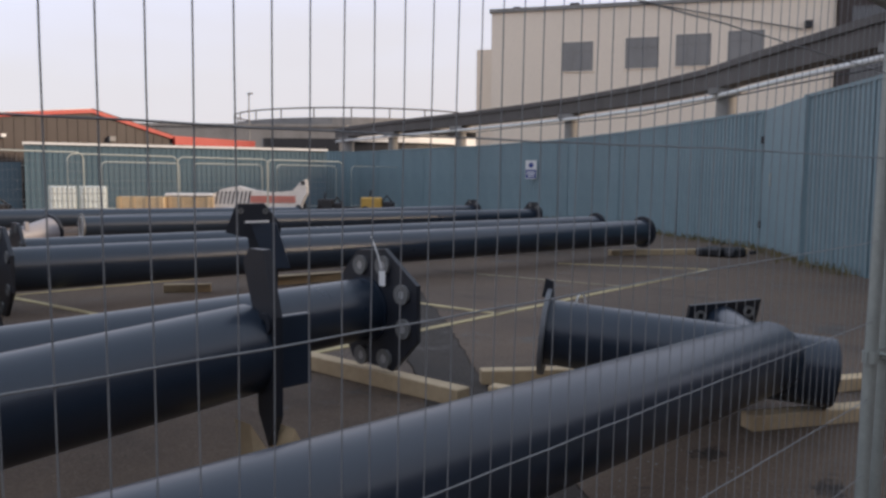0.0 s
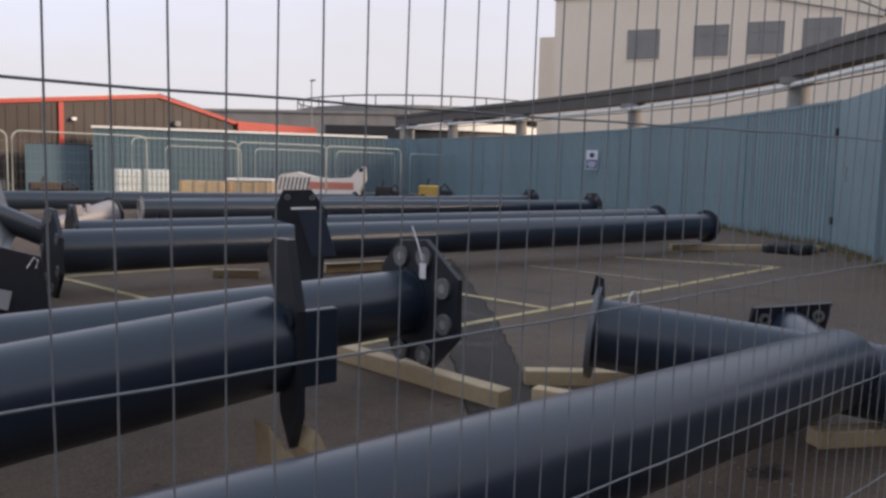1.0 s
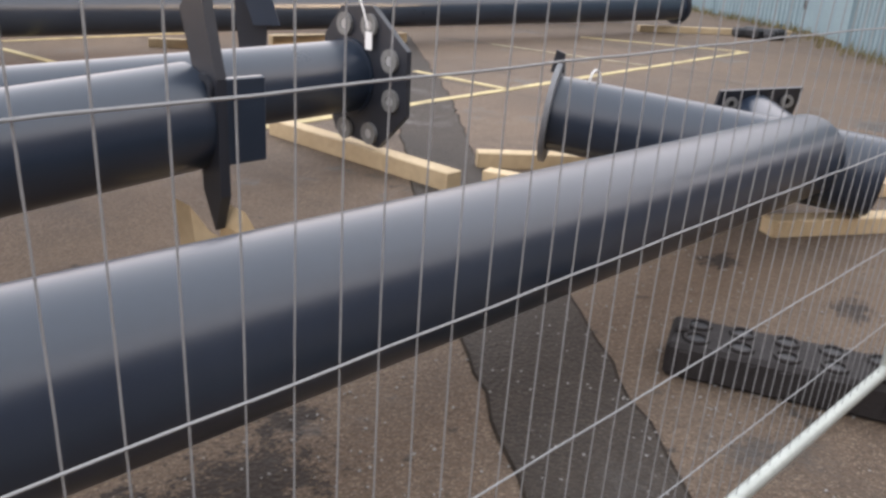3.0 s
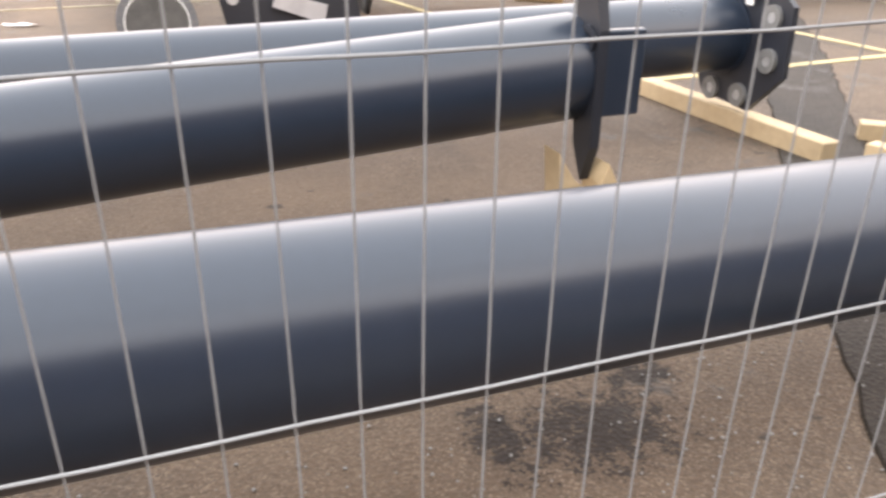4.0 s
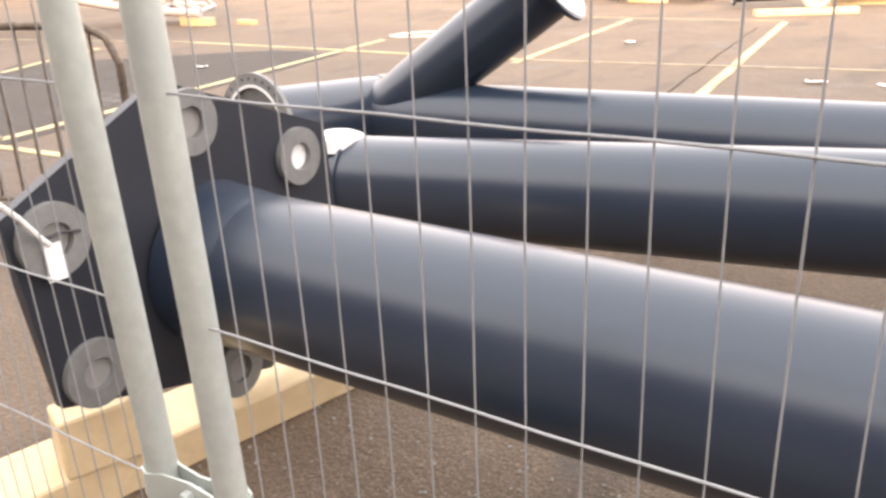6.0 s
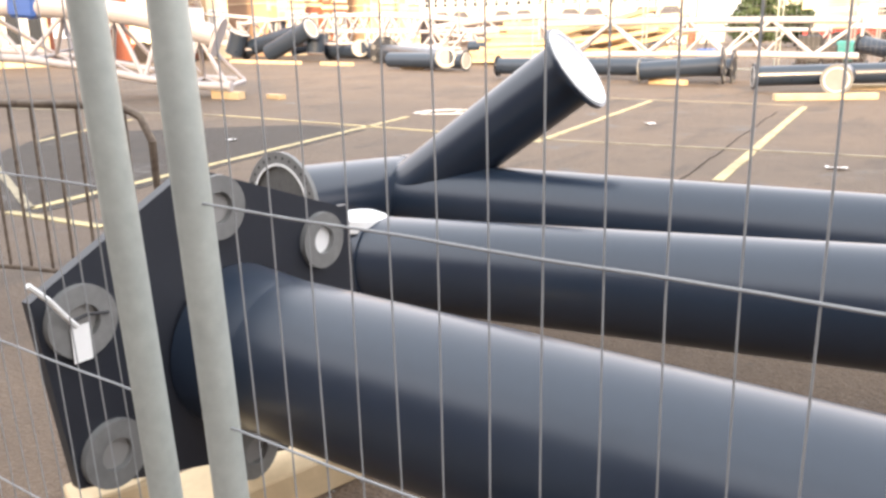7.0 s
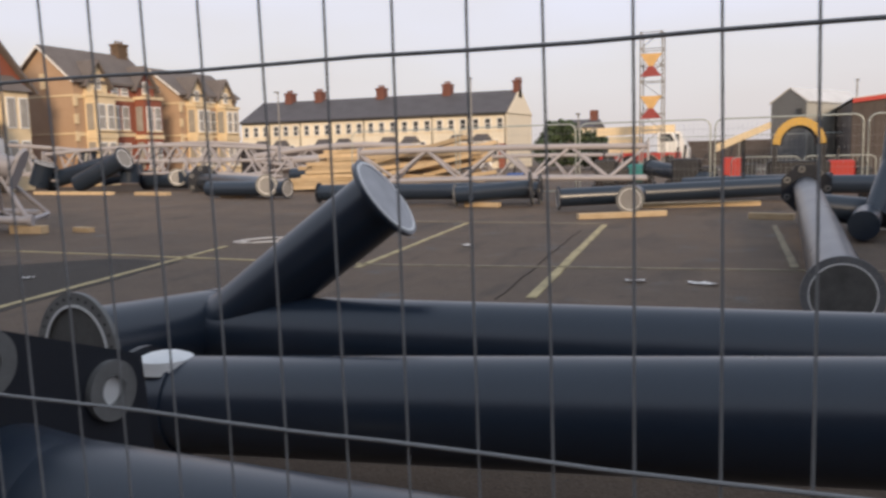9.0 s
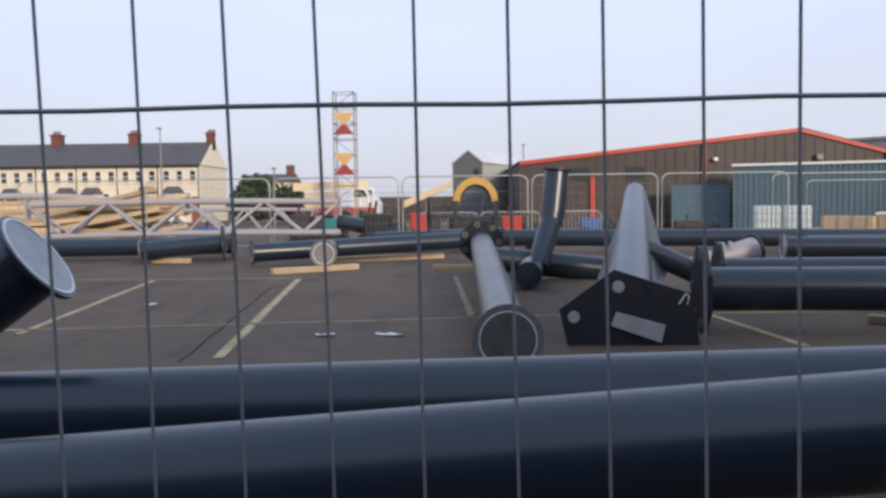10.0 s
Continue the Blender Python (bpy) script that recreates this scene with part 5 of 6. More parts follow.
for k in range(3):
    part("chimney_pot", Geo().tube((-41.2, 31.2 + k * 0.38, 9.15), (-41.2, 31.2 + k * 0.38, 9.5), 0.1, 8), M_CHIM, h)
part("stone_band", Geo().box((-37.2, 27.88, 3.9), (-37.15, 33.04, 4.06)), M_STONE, h)
for ya, yb in ((28.25, 29.55), (30.95, 32.45)):
    bw = part("bay", Geo().box((-37.2, ya, 0), (-36.5, yb, 5.1)), M_STONE, h, "cream stone bay")
    part("bay_roof", Geo().add([(-37.2, ya - 0.15, 5.1), (-36.3, ya - 0.15, 5.1), (-36.3, yb + 0.15, 5.1), (-37.2, yb + 0.15, 5.1), (-37.15, ya + 0.3, 5.95), (-37.15, yb - 0.3, 5.95)], [(0, 1, 4), (1, 2, 5, 4), (2, 3, 5), (0, 4, 5, 3), (0, 3, 2, 1)]), M_VROOF, bw)
    for z0, z1 in ((0.9, 2.6), (3.2, 4.8)):
        for j in range(2):
            wy = ya + 0.1 + j * (yb - ya) / 2
            w = part("window", Geo().box((-36.5, wy, z0), (-36.45, wy + (yb - ya) / 2 - 0.2, z1)), M_WHITE, bw)
            part("pane", Geo().box((-36.455, wy + 0.06, z0 + 0.07), (-36.43, wy + (yb - ya) / 2 - 0.26, z1 - 0.07)), M_PANE, w)
for ya, yb in ((29.58, 29.93), (30.43, 30.98)):
    w = part("window", Geo().box((-37.2, ya, 5.98), (-37.14, yb, 6.93)), M_WHITE, h)
    part("pane", Geo().box((-37.145, ya + 0.06, 6.04), (-37.12, yb - 0.06, 6.43)), M_PANE, w)
    part("pane", Geo().box((-37.145, ya + 0.06, 6.49), (-37.12, yb - 0.06, 6.87)), M_PANE, w)
h = thing("brick_villa", "red brick villa with cream bay windows along the street", "house", "brick villas")
part("wall", Geo().box((-45, 14.0, 0), (-37.2, 22.5, 6.0)), M_BRICK, h)
part("roof", gable_roof_y(-45, -37.2, 14.0, 22.5, 6.0, 9.0), M_VROOF, h)
for y in (16.0, 19.6):
    part("bay", Geo().box((-37.2, y, 0), (-36.4, y + 2.2, 5.6)), M_STONE, h, "cream stone bay")
    for z0, z1 in ((0.9, 2.5), (3.3, 5.0)):
        for j in range(2):
            w = part("window", Geo().box((-36.4, y + 0.2 + j, z0), (-36.36, y + 0.95 + j, z1)), M_WHITE, h)
            part("pane", Geo().box((-36.365, y + 0.28 + j, z0 + 0.08), (-36.34, y + 0.87 + j, z1 - 0.08)), M_GLASS, w)


# ---------------------------------------------------------------- ride tower, trees, poles
M_TRED = mat("faded_red_panel", (0.30, 0.05, 0.045), 0.5, 0, 0.1, 6, 0.3, 1, 0.0)
M_TYEL = mat("faded_yellow_panel", (0.62, 0.38, 0.15), 0.5, 0, 0.1, 6, 0.3, 1, 0.0)
tw = thing("ride_tower", "lattice ride tower with red and yellow hourglass panels", "ride tower")
X0, X1, Y0, Y1 = -7.9, -6.6, 52.0, 53.3
for x in (X0, X1):
    for y in (Y0, Y1):
        part("leg", Geo().tube((x, y, 0), (x, y, 8.5), 0.045, 8), M_CONC, tw)
for k in range(9):
    z = 0.6 + k * 0.98
    g = Geo().tube((X0, Y0, z), (X1, Y0, z), 0.03, 6).tube((X0, Y1, z), (X1, Y1, z), 0.03, 6).tube((X0, Y0, z), (X0, Y1, z), 0.03, 6).tube((X1, Y0, z), (X1, Y1, z), 0.03, 6)
    if k < 8:
        a, b = (X0, X1) if k % 2 else (X1, X0)
        g.tube((a, Y0, z), (b, Y0, z + 0.98), 0.028, 6)
    part("bracing", g, M_CONC, tw)
xm = (X0 + X1) / 2
for z in (6.40, 3.86):
    part("yellow_panel", Geo().prism([(X0, Y0 - 0.1, z + 0.75), (X1, Y0 - 0.1, z + 0.75), (xm + 0.15, Y0 - 0.1, z), (xm - 0.15, Y0 - 0.1, z)], (0, 0.05, 0)), M_TYEL, tw, "yellow downward panel")
    part("red_panel", Geo().prism([(X0, Y0 - 0.1, z - 0.62), (X1, Y0 - 0.1, z - 0.62), (xm + 0.15, Y0 - 0.1, z), (xm - 0.15, Y0 - 0.1, z)], (0, 0.05, 0)), M_TRED, tw, "red upward panel")


def bush(name, label, cx, cy, rx, ry, h, n, seed):
    rnd = random.Random(seed)
    t = thing(name, label, "tree" if h > 2.5 else "bush")
    part("trunk", Geo().tube((cx, cy, 0), (cx + 0.1, cy, h * 0.5), 0.14, 8, 0.07), M_BROWN, t)
    g = Geo()
    for i in range(n):
        u, v = rnd.uniform(0, 6.283), rnd.random() ** 0.5
        zz = rnd.uniform(0.12, 1.0)
        prof = math.sin(min(1, zz * 1.15) * math.pi * 0.85) ** 0.6 + 0.15 * math.sin(u * 3 + seed)
        p = Vector((cx + math.cos(u) * rx * v * prof, cy + math.sin(u) * ry * v * prof, zz * h * (0.9 + 0.12 * math.sin(u * 2.3 + seed))))
        s = rnd.uniform(0.10, 0.22)
        d1 = Vector((rnd.gauss(0, 1), rnd.gauss(0, 1), rnd.gauss(0, 0.6))).normalized() * s
        d2 = Vector((rnd.gauss(0, 1), rnd.gauss(0, 1), rnd.gauss(0, 0.6))).normalized() * s
        g.add([p - d1, p + d2, p + d1, p - d2], [(0, 1, 2, 3)])
    part("crown", g, M_LEAF, t)


bush("tree", "dark green rounded tree beyond the yard", -15.0, 60, 2.0, 2.0, 3.6, 2600, 2)
bush("tree", "low dark green tree beyond the yard", -12.6, 61.0, 1.9, 1.5, 2.9, 1800, 5)
for x, y, hgt in ((-24.0, 66, 7.6), (-40.5, 62, 7.0), (-13.5, 60, 4.0), (6.0, 75, 6.5), (38.0, 60.0, 8.6)):
    pl = thing("lamp_post", "slim grey lamp post standing far off", "lamp post", "lamp posts")
    part("pole", Geo().tube((x, y, 0), (x, y, hgt), 0.09, 8, 0.05), M_CONC, pl)
    part("lamp_head", Geo().box((x - 0.12, y - 0.5, hgt), (x + 0.12, y + 0.1, hgt + 0.12), bev=0.02), M_CONC, pl)


# ---------------------------------------------------------------- lilac ride track sections
def truss(a, b, h, w, label, bow=0.0, n=6, r=0.075, deep=False, tilt=0.0):
    t = thing("ride_track_section", label, "track section", "track sections in the yard")
    a, b = Vector(a), Vector(b)
    d = (b - a)
    dn = d.normalized()
    s = Vector((-dn.y, dn.x, 0))
    up = Vector((0, 0, 1))
    def pt(k, side, top):
        f = k / n
        return a + d * f + up * (bow * math.sin(math.pi * f) + (h if top else 0)) + s * side * w
    part("top_chord", Geo().sweep([pt(k, 0, True) for k in range(n + 1)], r * (2.4 if deep else 1.25), 10), M_TRACK, t, smooth=True)
    for side in (-1, 1):
        part("bottom_chord", Geo().sweep([pt(k, side, False) for k in range(n + 1)], r, 10), M_TRACK, t, smooth=True)
    for k in range(n):
        for side in (-1, 1):
            part("brace", Geo().tube(pt(k, 0, True), pt(k + 0.5, side, False), r * 0.62, 8), M_TRACK, t, smooth=True)
            part("brace", Geo().tube(pt(k + 1, 0, True), pt(k + 0.5, side, False), r * 0.62, 8), M_TRACK, t, smooth=True)
        part("cross_tie", Geo().tube(pt(k + 0.5, -1, False), pt(k + 0.5, 1, False), r * 0.6, 8), M_TRACK, t)
    for k in (0, n):
        part("end_plate", Geo().prism([pt(k, -0.35, False) + up * (h * 0.55), pt(k, 0.35, False) + up * (h * 0.55), pt(k, 0.35, True) + up * 0.16, pt(k, -0.35, True) + up * 0.16], dn * 0.06), M_TRACK, t)
    return t


truss((-11.6, 21.9, 0.62), (-3.5, 23.2, 0.62), 0.85, 0.45, "lilac-grey triangular steel track section on the ground", 0.05, 4, 0.07)
# a big section with a thick curved spine, its rounded end plate towards the yard
tr = thing("ride_track_section", "lilac-grey track section with a thick curved spine on timbers", "track section", "track sections in the yard")
SP = [(-14.55, 12.65, 1.30), (-15.2, 12.3, 1.52), (-16.1, 11.85, 1.76), (-16.9, 11.35, 1.90), (-18.0, 10.7, 1.98), (-20.0, 9.5, 2.05), (-23.0, 7.6, 2.05)]
C1 = [(-14.05, 12.45, 0.26), (-14.9, 12.0, 0.32), (-15.7, 11.6, 0.44), (-16.8, 11.0, 0.68), (-17.9, 10.3, 0.88), (-19.8, 9.1, 1.02), (-22.6, 7.2, 1.05)]
C2 = [(x - 0.75, y + 1.15, z + 0.05) for x, y, z in C1]
part("spine", Geo().sweep(SP, 0.235, 20), M_TRACK, tr, smooth=True)
part("bottom_chord", Geo().sweep(C1, 0.085, 12), M_TRACK, tr, smooth=True)
part("bottom_chord", Geo().sweep(C2, 0.085, 12), M_TRACK, tr, smooth=True)
for k in range(6):
    for C in (C1, C2):
        part("brace", Geo().tube(lerp(SP[k], SP[k + 1], 0.5) - Vector((0, 0, 0.12)), C[k], 0.05, 10), M_TRACK, tr, smooth=True)
        part("brace", Geo().tube(lerp(SP[k], SP[k + 1], 0.5) - Vector((0, 0, 0.12)), C[k + 1], 0.05, 10), M_TRACK, tr, smooth=True)
    part("cross_tie", Geo().tube(C1[k], C2[k], 0.05, 10), M_TRACK, tr, smooth=True)
    part("cross_tie", Geo().tube(C1[k], C2[k + 1], 0.035, 8), M_TRACK, tr, smooth=True)
ed = Vector((0.80, 0.42, -0.42)).normalized()
eu = Vector((0.36, 0.20, 0.91)).normalized()
es = Vector((-0.46, 0.88, 0)).normalized()
ep = [Vector(SP[0]) + ed * 0.02 + eu * (0.24 * math.sin(t) + math.copysign(0.20, math.sin(t))) + es * (0.24 * math.cos(t)) for t in [2 * math.pi * (k + 0.5) / 24 for k in range(24)]]
part("end_plate", Geo().prism(ep, ed * 0.07), M_TRACK, tr, "rounded lilac-grey end plate")
part("end_plate", Geo().tube(Vector(C1[0]), Vector(C1[0]) + Vector((0.07, 0.04, 0)), 0.13, 14), M_TRACK, tr)
part("sheet_wrap", Geo().box((-0.30, -0.30, -0.28), (0.30, 0.30, 0.30), pose(-18.15, 10.6, 2.02, 4, 6, 36), bev=0.08), M_BLUE, tr, "blue plastic wrapping")
timber((-14.5, 12.45), (-13.75, 12.55), 0.22, 0.16, label="pale timber bearer under a lilac track section")
truss((-41, 40, 0.7), (-27, 44, 0.8), 1.0, 0.7, "lilac-grey curved track section stacked far off", 0.7, 8, 0.08)
truss((-36, 36, 0.33), (-22, 41, 0.33), 1.2, 0.7, "lilac-grey curved track section stacked far off", -0.25, 8, 0.08)
truss((-30, 43, 0.45), (-18, 46, 0.55), 1.05, 0.7, "lilac-grey bowed track section with a deep spine", 0.5, 7, 0.08, True)
truss((-24, 38, 0.4), (-13.5, 40, 0.4), 0.85, 0.6, "lilac-grey track section behind stacked timber", 0.1, 7, 0.08, True)
truss((-12, 30, 0.4), (-5.5, 31, 0.4), 0.8, 0.6, "lilac-grey track section standing behind another", 0.05, 5, 0.06)
truss((-33, 30, 0.5), (-22, 33.5, 0.5), 1.3, 0.6, "lilac-grey track section among dark columns", 0.3, 7, 0.07)
truss((-45, 28, 0.5), (-31, 31, 0.5), 1.4, 0.6, "lilac-grey track section among dark columns", 0.5, 8, 0.08)

# ---------------------------------------------------------------- stacked timber
st = thing("timber_stack", "untidy stack of long pale pine boards", "timber stack")
rnd = random.Random(21)
tm = [mesh_of("board", Geo().box((0, -0.16, 0), (L_, 0.16, 0.15), bev=0.01), M_TIMBER) for L_ in (4.2, 5.6, 6.6)]
for lay in range(10):
    for k in range(6):
        i = rnd.randrange(3)
        piece("board", tm[i], st, pose(-19.6 + lay * 0.22 + rnd.uniform(0, 1.3), 29.2 + k * 0.40 + rnd.uniform(-0.05, 0.05), 0.06 + lay * 0.16, 0, rnd.uniform(-1.6, -0.2), rnd.uniform(-3, 3)))
for k in range(12):
    piece("board", tm[0], st, pose(-14.5 + rnd.uniform(-0.6, 0.6), 28.4 + rnd.uniform(0, 1.6), 0.1 + k * 0.09, 0, rnd.uniform(-14, 6), rnd.uniform(-35, 35)))

# ---------------------------------------------------------------- columns across the yard
column((-12.4, 20.95, 0.36), (-6.1, 21.75, 0.37), 0.226, "dark blue-grey steel column before a lilac track section", "dark", "plate")
column((-7.95, 20.3, 0.32), (-6.05, 20.65, 0.47), 0.22, "short dark steel column with a white ringed end", "ring", "plate")
c8 = column((-4.85, 18.80, 0.33), (0.05, 20.95, 0.47), 0.21, "dark blue-grey steel column with a ringed branch", "dark", None)
part("branch_tube", Geo().tube((-3.2, 19.5, 0.36), (-3.05, 17.55, 0.37), 0.21, 28), M_PIPE, c8, smooth=True)
ring_end(c8, (-3.05, 17.55, 0.37), (0.05, -1, 0), 0.22)
column((-2.6, 24.2, 0.35), (1.0, 22.6, 0.5), 0.22, "dark steel column leaning on others")
c9 = column((-16.40, 24.30, 0.42), (-23.00, 29.20, 0.46), 0.34, "thick dark steel column with a ringed branch and bolted plate", None, "plate")
part("branch_tube", Geo().tube((-16.41, 24.40, 0.48), (-16.16, 23.85, 0.48), 0.30, 28), M_PIPE, c9, smooth=True)
ring_end(c9, (-16.16, 23.85, 0.48), (0.52, -0.85, 0.0), 0.285)
c9 = column((-28.40, 31.82, 0.45), (-24.77, 31.10, 0.46), 0.38, "thick dark steel column with a pale ringed branch", "dark", None)
part("branch_tube", Geo().tube((-25.85, 31.31, 0.61), (-25.65, 30.71, 0.61), 0.32, 28), M_PIPE, c9, smooth=True)
ring_end(c9, (-25.65, 30.71, 0.61), (0.55, -0.83, 0.0), 0.31)
column((-32.7, 30.0, 0.55), (-28.2, 30.2, 1.50), 0.40, "long dark steel column leaning up over others", "dark", None)
column((-30.1, 29.2, 0.40), (-27.5, 29.4, 1.52), 0.42, "short thick dark steel column leaning up", None, "dark")
column((-27.9, 30.1, 0.42), (-27.85, 30.1, 1.30), 0.42, "dark steel stub standing under a leaning column", None, None)
column((-31.4, 30.9, 0.57), (-31.3, 31.1, 1.90), 0.42, "dark steel stub standing behind leaning columns", None, "dark")
column((-32.6, 29.2, 0.35), (-32.2, 29.3, 1.35), 0.45, "short dark steel stub leaning towards a track section", None, "dark")
column((-31.99, 32.57, 0.51), (-30.68, 34.05, 0.88), 0.36, "dark steel column at the back of the yard", None, "dark")
column((-21.0, 33.0, 0.6), (-12.5, 34.0, 0.6), 0.28, "dark steel column at the back of the yard")
column((-19.0, 24.4, 0.35), (-15.6, 24.2, 0.35), 0.26, "short dark steel column beside the timber stack", None, "dark")
timber((-31, 27.6), (-26, 27.0), 0.25, 0.14)
timber((-24.5, 26.8), (-22.6, 26.5), 0.25, 0.14)
timber((-18.8, 24.9), (-17.8, 24.7), 0.25, 0.14)
timber((-15.1, 13.0), (-14.5, 12.7), 0.22, 0.14)


# ---------------------------------------------------------------- temporary fencing at the back
def far_panel(x, y, w, h, label):
    p = thing("wire_fence_panel", label, "fence panel", "temporary fence panels at the back", (x, y, 0))
    r = 0.022
    rc = 0.22
    pts = [(0.04, 0, 0)] + [(0.04, 0, h - rc)] + [(0.04 + rc - rc * math.cos(t), 0, h - rc + rc * math.sin(t)) for t in (0.4, 0.8, 1.2, 1.57)]
    pts += [(w - 0.04 - rc + rc * math.sin(t), 0, h - rc + rc * math.cos(t)) for t in (0, 0.4, 0.8, 1.2, 1.57)] + [(w - 0.04, 0, 0)]
    part("tube_frame", Geo().sweep(pts, r, 8), M_GALV, p, smooth=True)
    part("bottom_rail", Geo().tube((0.04, 0, 0.2), (w - 0.04, 0, 0.2), r, 8), M_GALV, p)
    g = Geo()
    for k in range(1, 30):
        g.tube((w * k / 30, 0, 0.2), (w * k / 30, 0, h - 0.1), 0.0022, 4, caps=False)
    for k in range(1, 8):
        g.tube((0, 0, h * k / 8), (w, 0, h * k / 8), 0.0022, 4, caps=False)
    part("mesh_infill", g, M_WIRE, p)
    part("foot_block", Geo().box((-0.12, -0.35, 0), (0.12, 0.35, 0.14), bev=0.02), M_RUBBER, p)


for k in range(9):
    far_panel(-13.2 + k * 3.78, 24.4 + (0.25 * k if k > 5 else 0), 3.74, 2.17, "round-topped wire mesh fence panel across the yard")
for k in range(9):
    far_panel(-9.0 + k * 3.6, 47.0 - (k * 1.1 if k > 5 else 0), 3.5, 2.0, "round-topped wire mesh fence panel far off")
for k in range(4):
    far_panel(13.6 + k * 3.6, 33.0 - 0.9 * k, 3.5, 2.1, "round-topped wire mesh fence panel before the blue shed")


# ---------------------------------------------------------------- stores before the blue shed
def ibc(x, y):
    t = thing("liquid_tank", "white plastic liquid tank in a wire cage on a pallet", "tank", "caged tanks", (x, y, 0), -20)
    part("bottle", Geo().box((0.04, 0.04, 0.16), (0.96, 1.0, 1.14), bev=0.06), M_IBC, t)
    for k in range(7):
        xx = 0.02 + k * 0.16
        part("cage_bar", Geo().tube((xx, 0.01, 0.14), (xx, 0.01, 1.15), 0.012, 6), M_GALV, t)
    for k in range(4):
        part("cage_rail", Geo().tube((0, 0.0, 0.3 + k * 0.28), (1.0, 0.0, 0.3 + k * 0.28), 0.012, 6), M_GALV, t)
    part("pallet", Geo().box((0, 0, 0), (1, 1.04, 0.05)).box((0, 0, 0.1), (1, 1.04, 0.14)).box((0, 0, 0.05), (0.14, 1.04, 0.1)).box((0.43, 0, 0.05), (0.57, 1.04, 0.1)).box((0.86, 0, 0.05), (1, 1.04, 0.1)), M_TIMBER, t)


ibc(10.95, 31.4)
ibc(11.93, 31.04)
for k, (x, y) in enumerate(((13.4, 31.2), (15.0, 30.3), (16.5, 29.4))):
    t = thing("timber_crate", "orange-brown timber crate under white sheeting", "crate", "crates by the blue shed", (x, y, 0), -42)
    part("crate_box", Geo().box((0, 0, 0.1), (1.8, 1.0, 0.72), bev=0.02), M_TIMBER, t)
    for j in range(4):
        part("batten", Geo().box((0.1 + j * 0.5, -0.03, 0.1), (0.2 + j * 0.5, 0.0, 0.74)), M_TIMBER, t)
    if k:
        part("cover_sheet", Geo().box((-0.05, -0.05, 0.725), (1.85, 1.05, 0.86), bev=0.05), M_WRAP, t, "white plastic cover")
t = thing("wrapped_figure_load", "white plastic-wrapped load with black and pink stripes", "wrapped load", at=(16.2, 29.6, 0), rz=-46)
prof = [(0, 0.55), (0.3, 0.78), (0.8, 1.05), (1.4, 1.16), (2.0, 1.0), (2.6, 0.92), (3.2, 0.95), (3.6, 1.0), (3.9, 1.35), (4.1, 1.45), (4.15, 0.9), (3.9, 0.4)]
part("wrapped_body", Geo().prism([(0, 0, 0.3)] + [(x, 0, z) for x, z in prof] + [(3.9, 0, 0.3)], (0, 0.6, 0)), M_WRAP, t)
for k in range(9):
    x = 0.5 + k * 0.16
    part("stripe", Geo().prism([(x, -0.012, 0.45), (x + 0.05, -0.012, 0.45), (x + 0.16, -0.012, 0.95), (x + 0.10, -0.012, 0.95)], (0, 0.008, 0)), M_DARK, t)
part("stripe", Geo().box((1.9, -0.015, 0.5), (3.7, -0.004, 0.78), bev=0.0), M_PINK, t, "faded pink side stripe")
part("stripe", Geo().box((3.92, -0.015, 1.22), (4.08, -0.004, 1.38)), M_DARK, t)


def junk(x, y, w, h, seed, material, label, rz=0):
    """A small machine: body, cab, pipes and wheels jumbled on a frame."""
    rnd = random.Random(seed)
    t = thing("site_machine", label, "machine", "machines in the yard", (x, y, 0), rz)
    part("frame", Geo().box((0, 0, 0.12), (w, 0.7, 0.24), bev=0.02), M_DARK, t)
    part("body", Geo().box((w * 0.08, 0.05, 0.24), (w * 0.62, 0.65, h * 0.72), bev=0.05), material, t)
    part("hood", Geo().box((w * 0.62, 0.1, 0.24), (w * 0.95, 0.6, h * 0.55), bev=0.06), M_DARK, t)
    part("post", Geo().tube((w * 0.3, 0.3, h * 0.7), (w * 0.34, 0.3, h), 0.04, 8), M_DARK, t)
    part("pipe", Geo().sweep([(w * 0.6, 0.2, h * 0.5), (w * 0.75, 0.2, h * 0.8), (w * 0.9, 0.25, h * 0.5)], 0.04, 8), M_DARK, t)
    for k in (0.2, 0.8):
        part("wheel", Geo().tube((w * k, -0.05, 0.18), (w * k, 0.08, 0.18), 0.18, 16), M_RUBBER, t)


junk(18.6, 28.6, 1.6, 0.95, 1, M_DARK, "dark compact site machine by the hoarding", -45)
junk(20.0, 27.3, 1.2, 0.9, 2, M_DARK, "dark compact site machine by the hoarding", -45)
junk(21.2, 26.0, 1.6, 1.0, 3, M_YELLOW, "yellow site machine on a dark frame", -45)
junk(8.4, 33.4, 2.0, 0.8, 4, M_BROWN, "brown metal skip frame by the shed", -10)
junk(7.2, 34.0, 1.0, 0.9, 5, M_DARK, "dark site machine by the shed", 0)
junk(-5.9, 27.5, 1.3, 1.5, 6, M_DARK, "dark drum machine among track parts", 10)
junk(-3.3, 26.2, 1.5, 1.5, 7, M_DARK, "dark tyred machine among track parts", 0)
junk(1.0, 27.4, 1.5, 1.3, 8, M_RED, "red and dark machine behind the columns", 0)
junk(4.6, 33, 1.6, 1.0, 9, M_BLUE, "blue and dark machine at the shed", 0)
junk(6.2, 33, 1.6, 1.1, 10, M_DARK, "dark machine at the shed", 0)
junk(-8.8, 27.0, 1.0, 0.95, 12, M_BLUE, "small blue machine under a track section", 0)
junk(-5.2, 30.0, 1.0, 1.2, 13, M_GREEN, "small teal machine under a track section", 0)
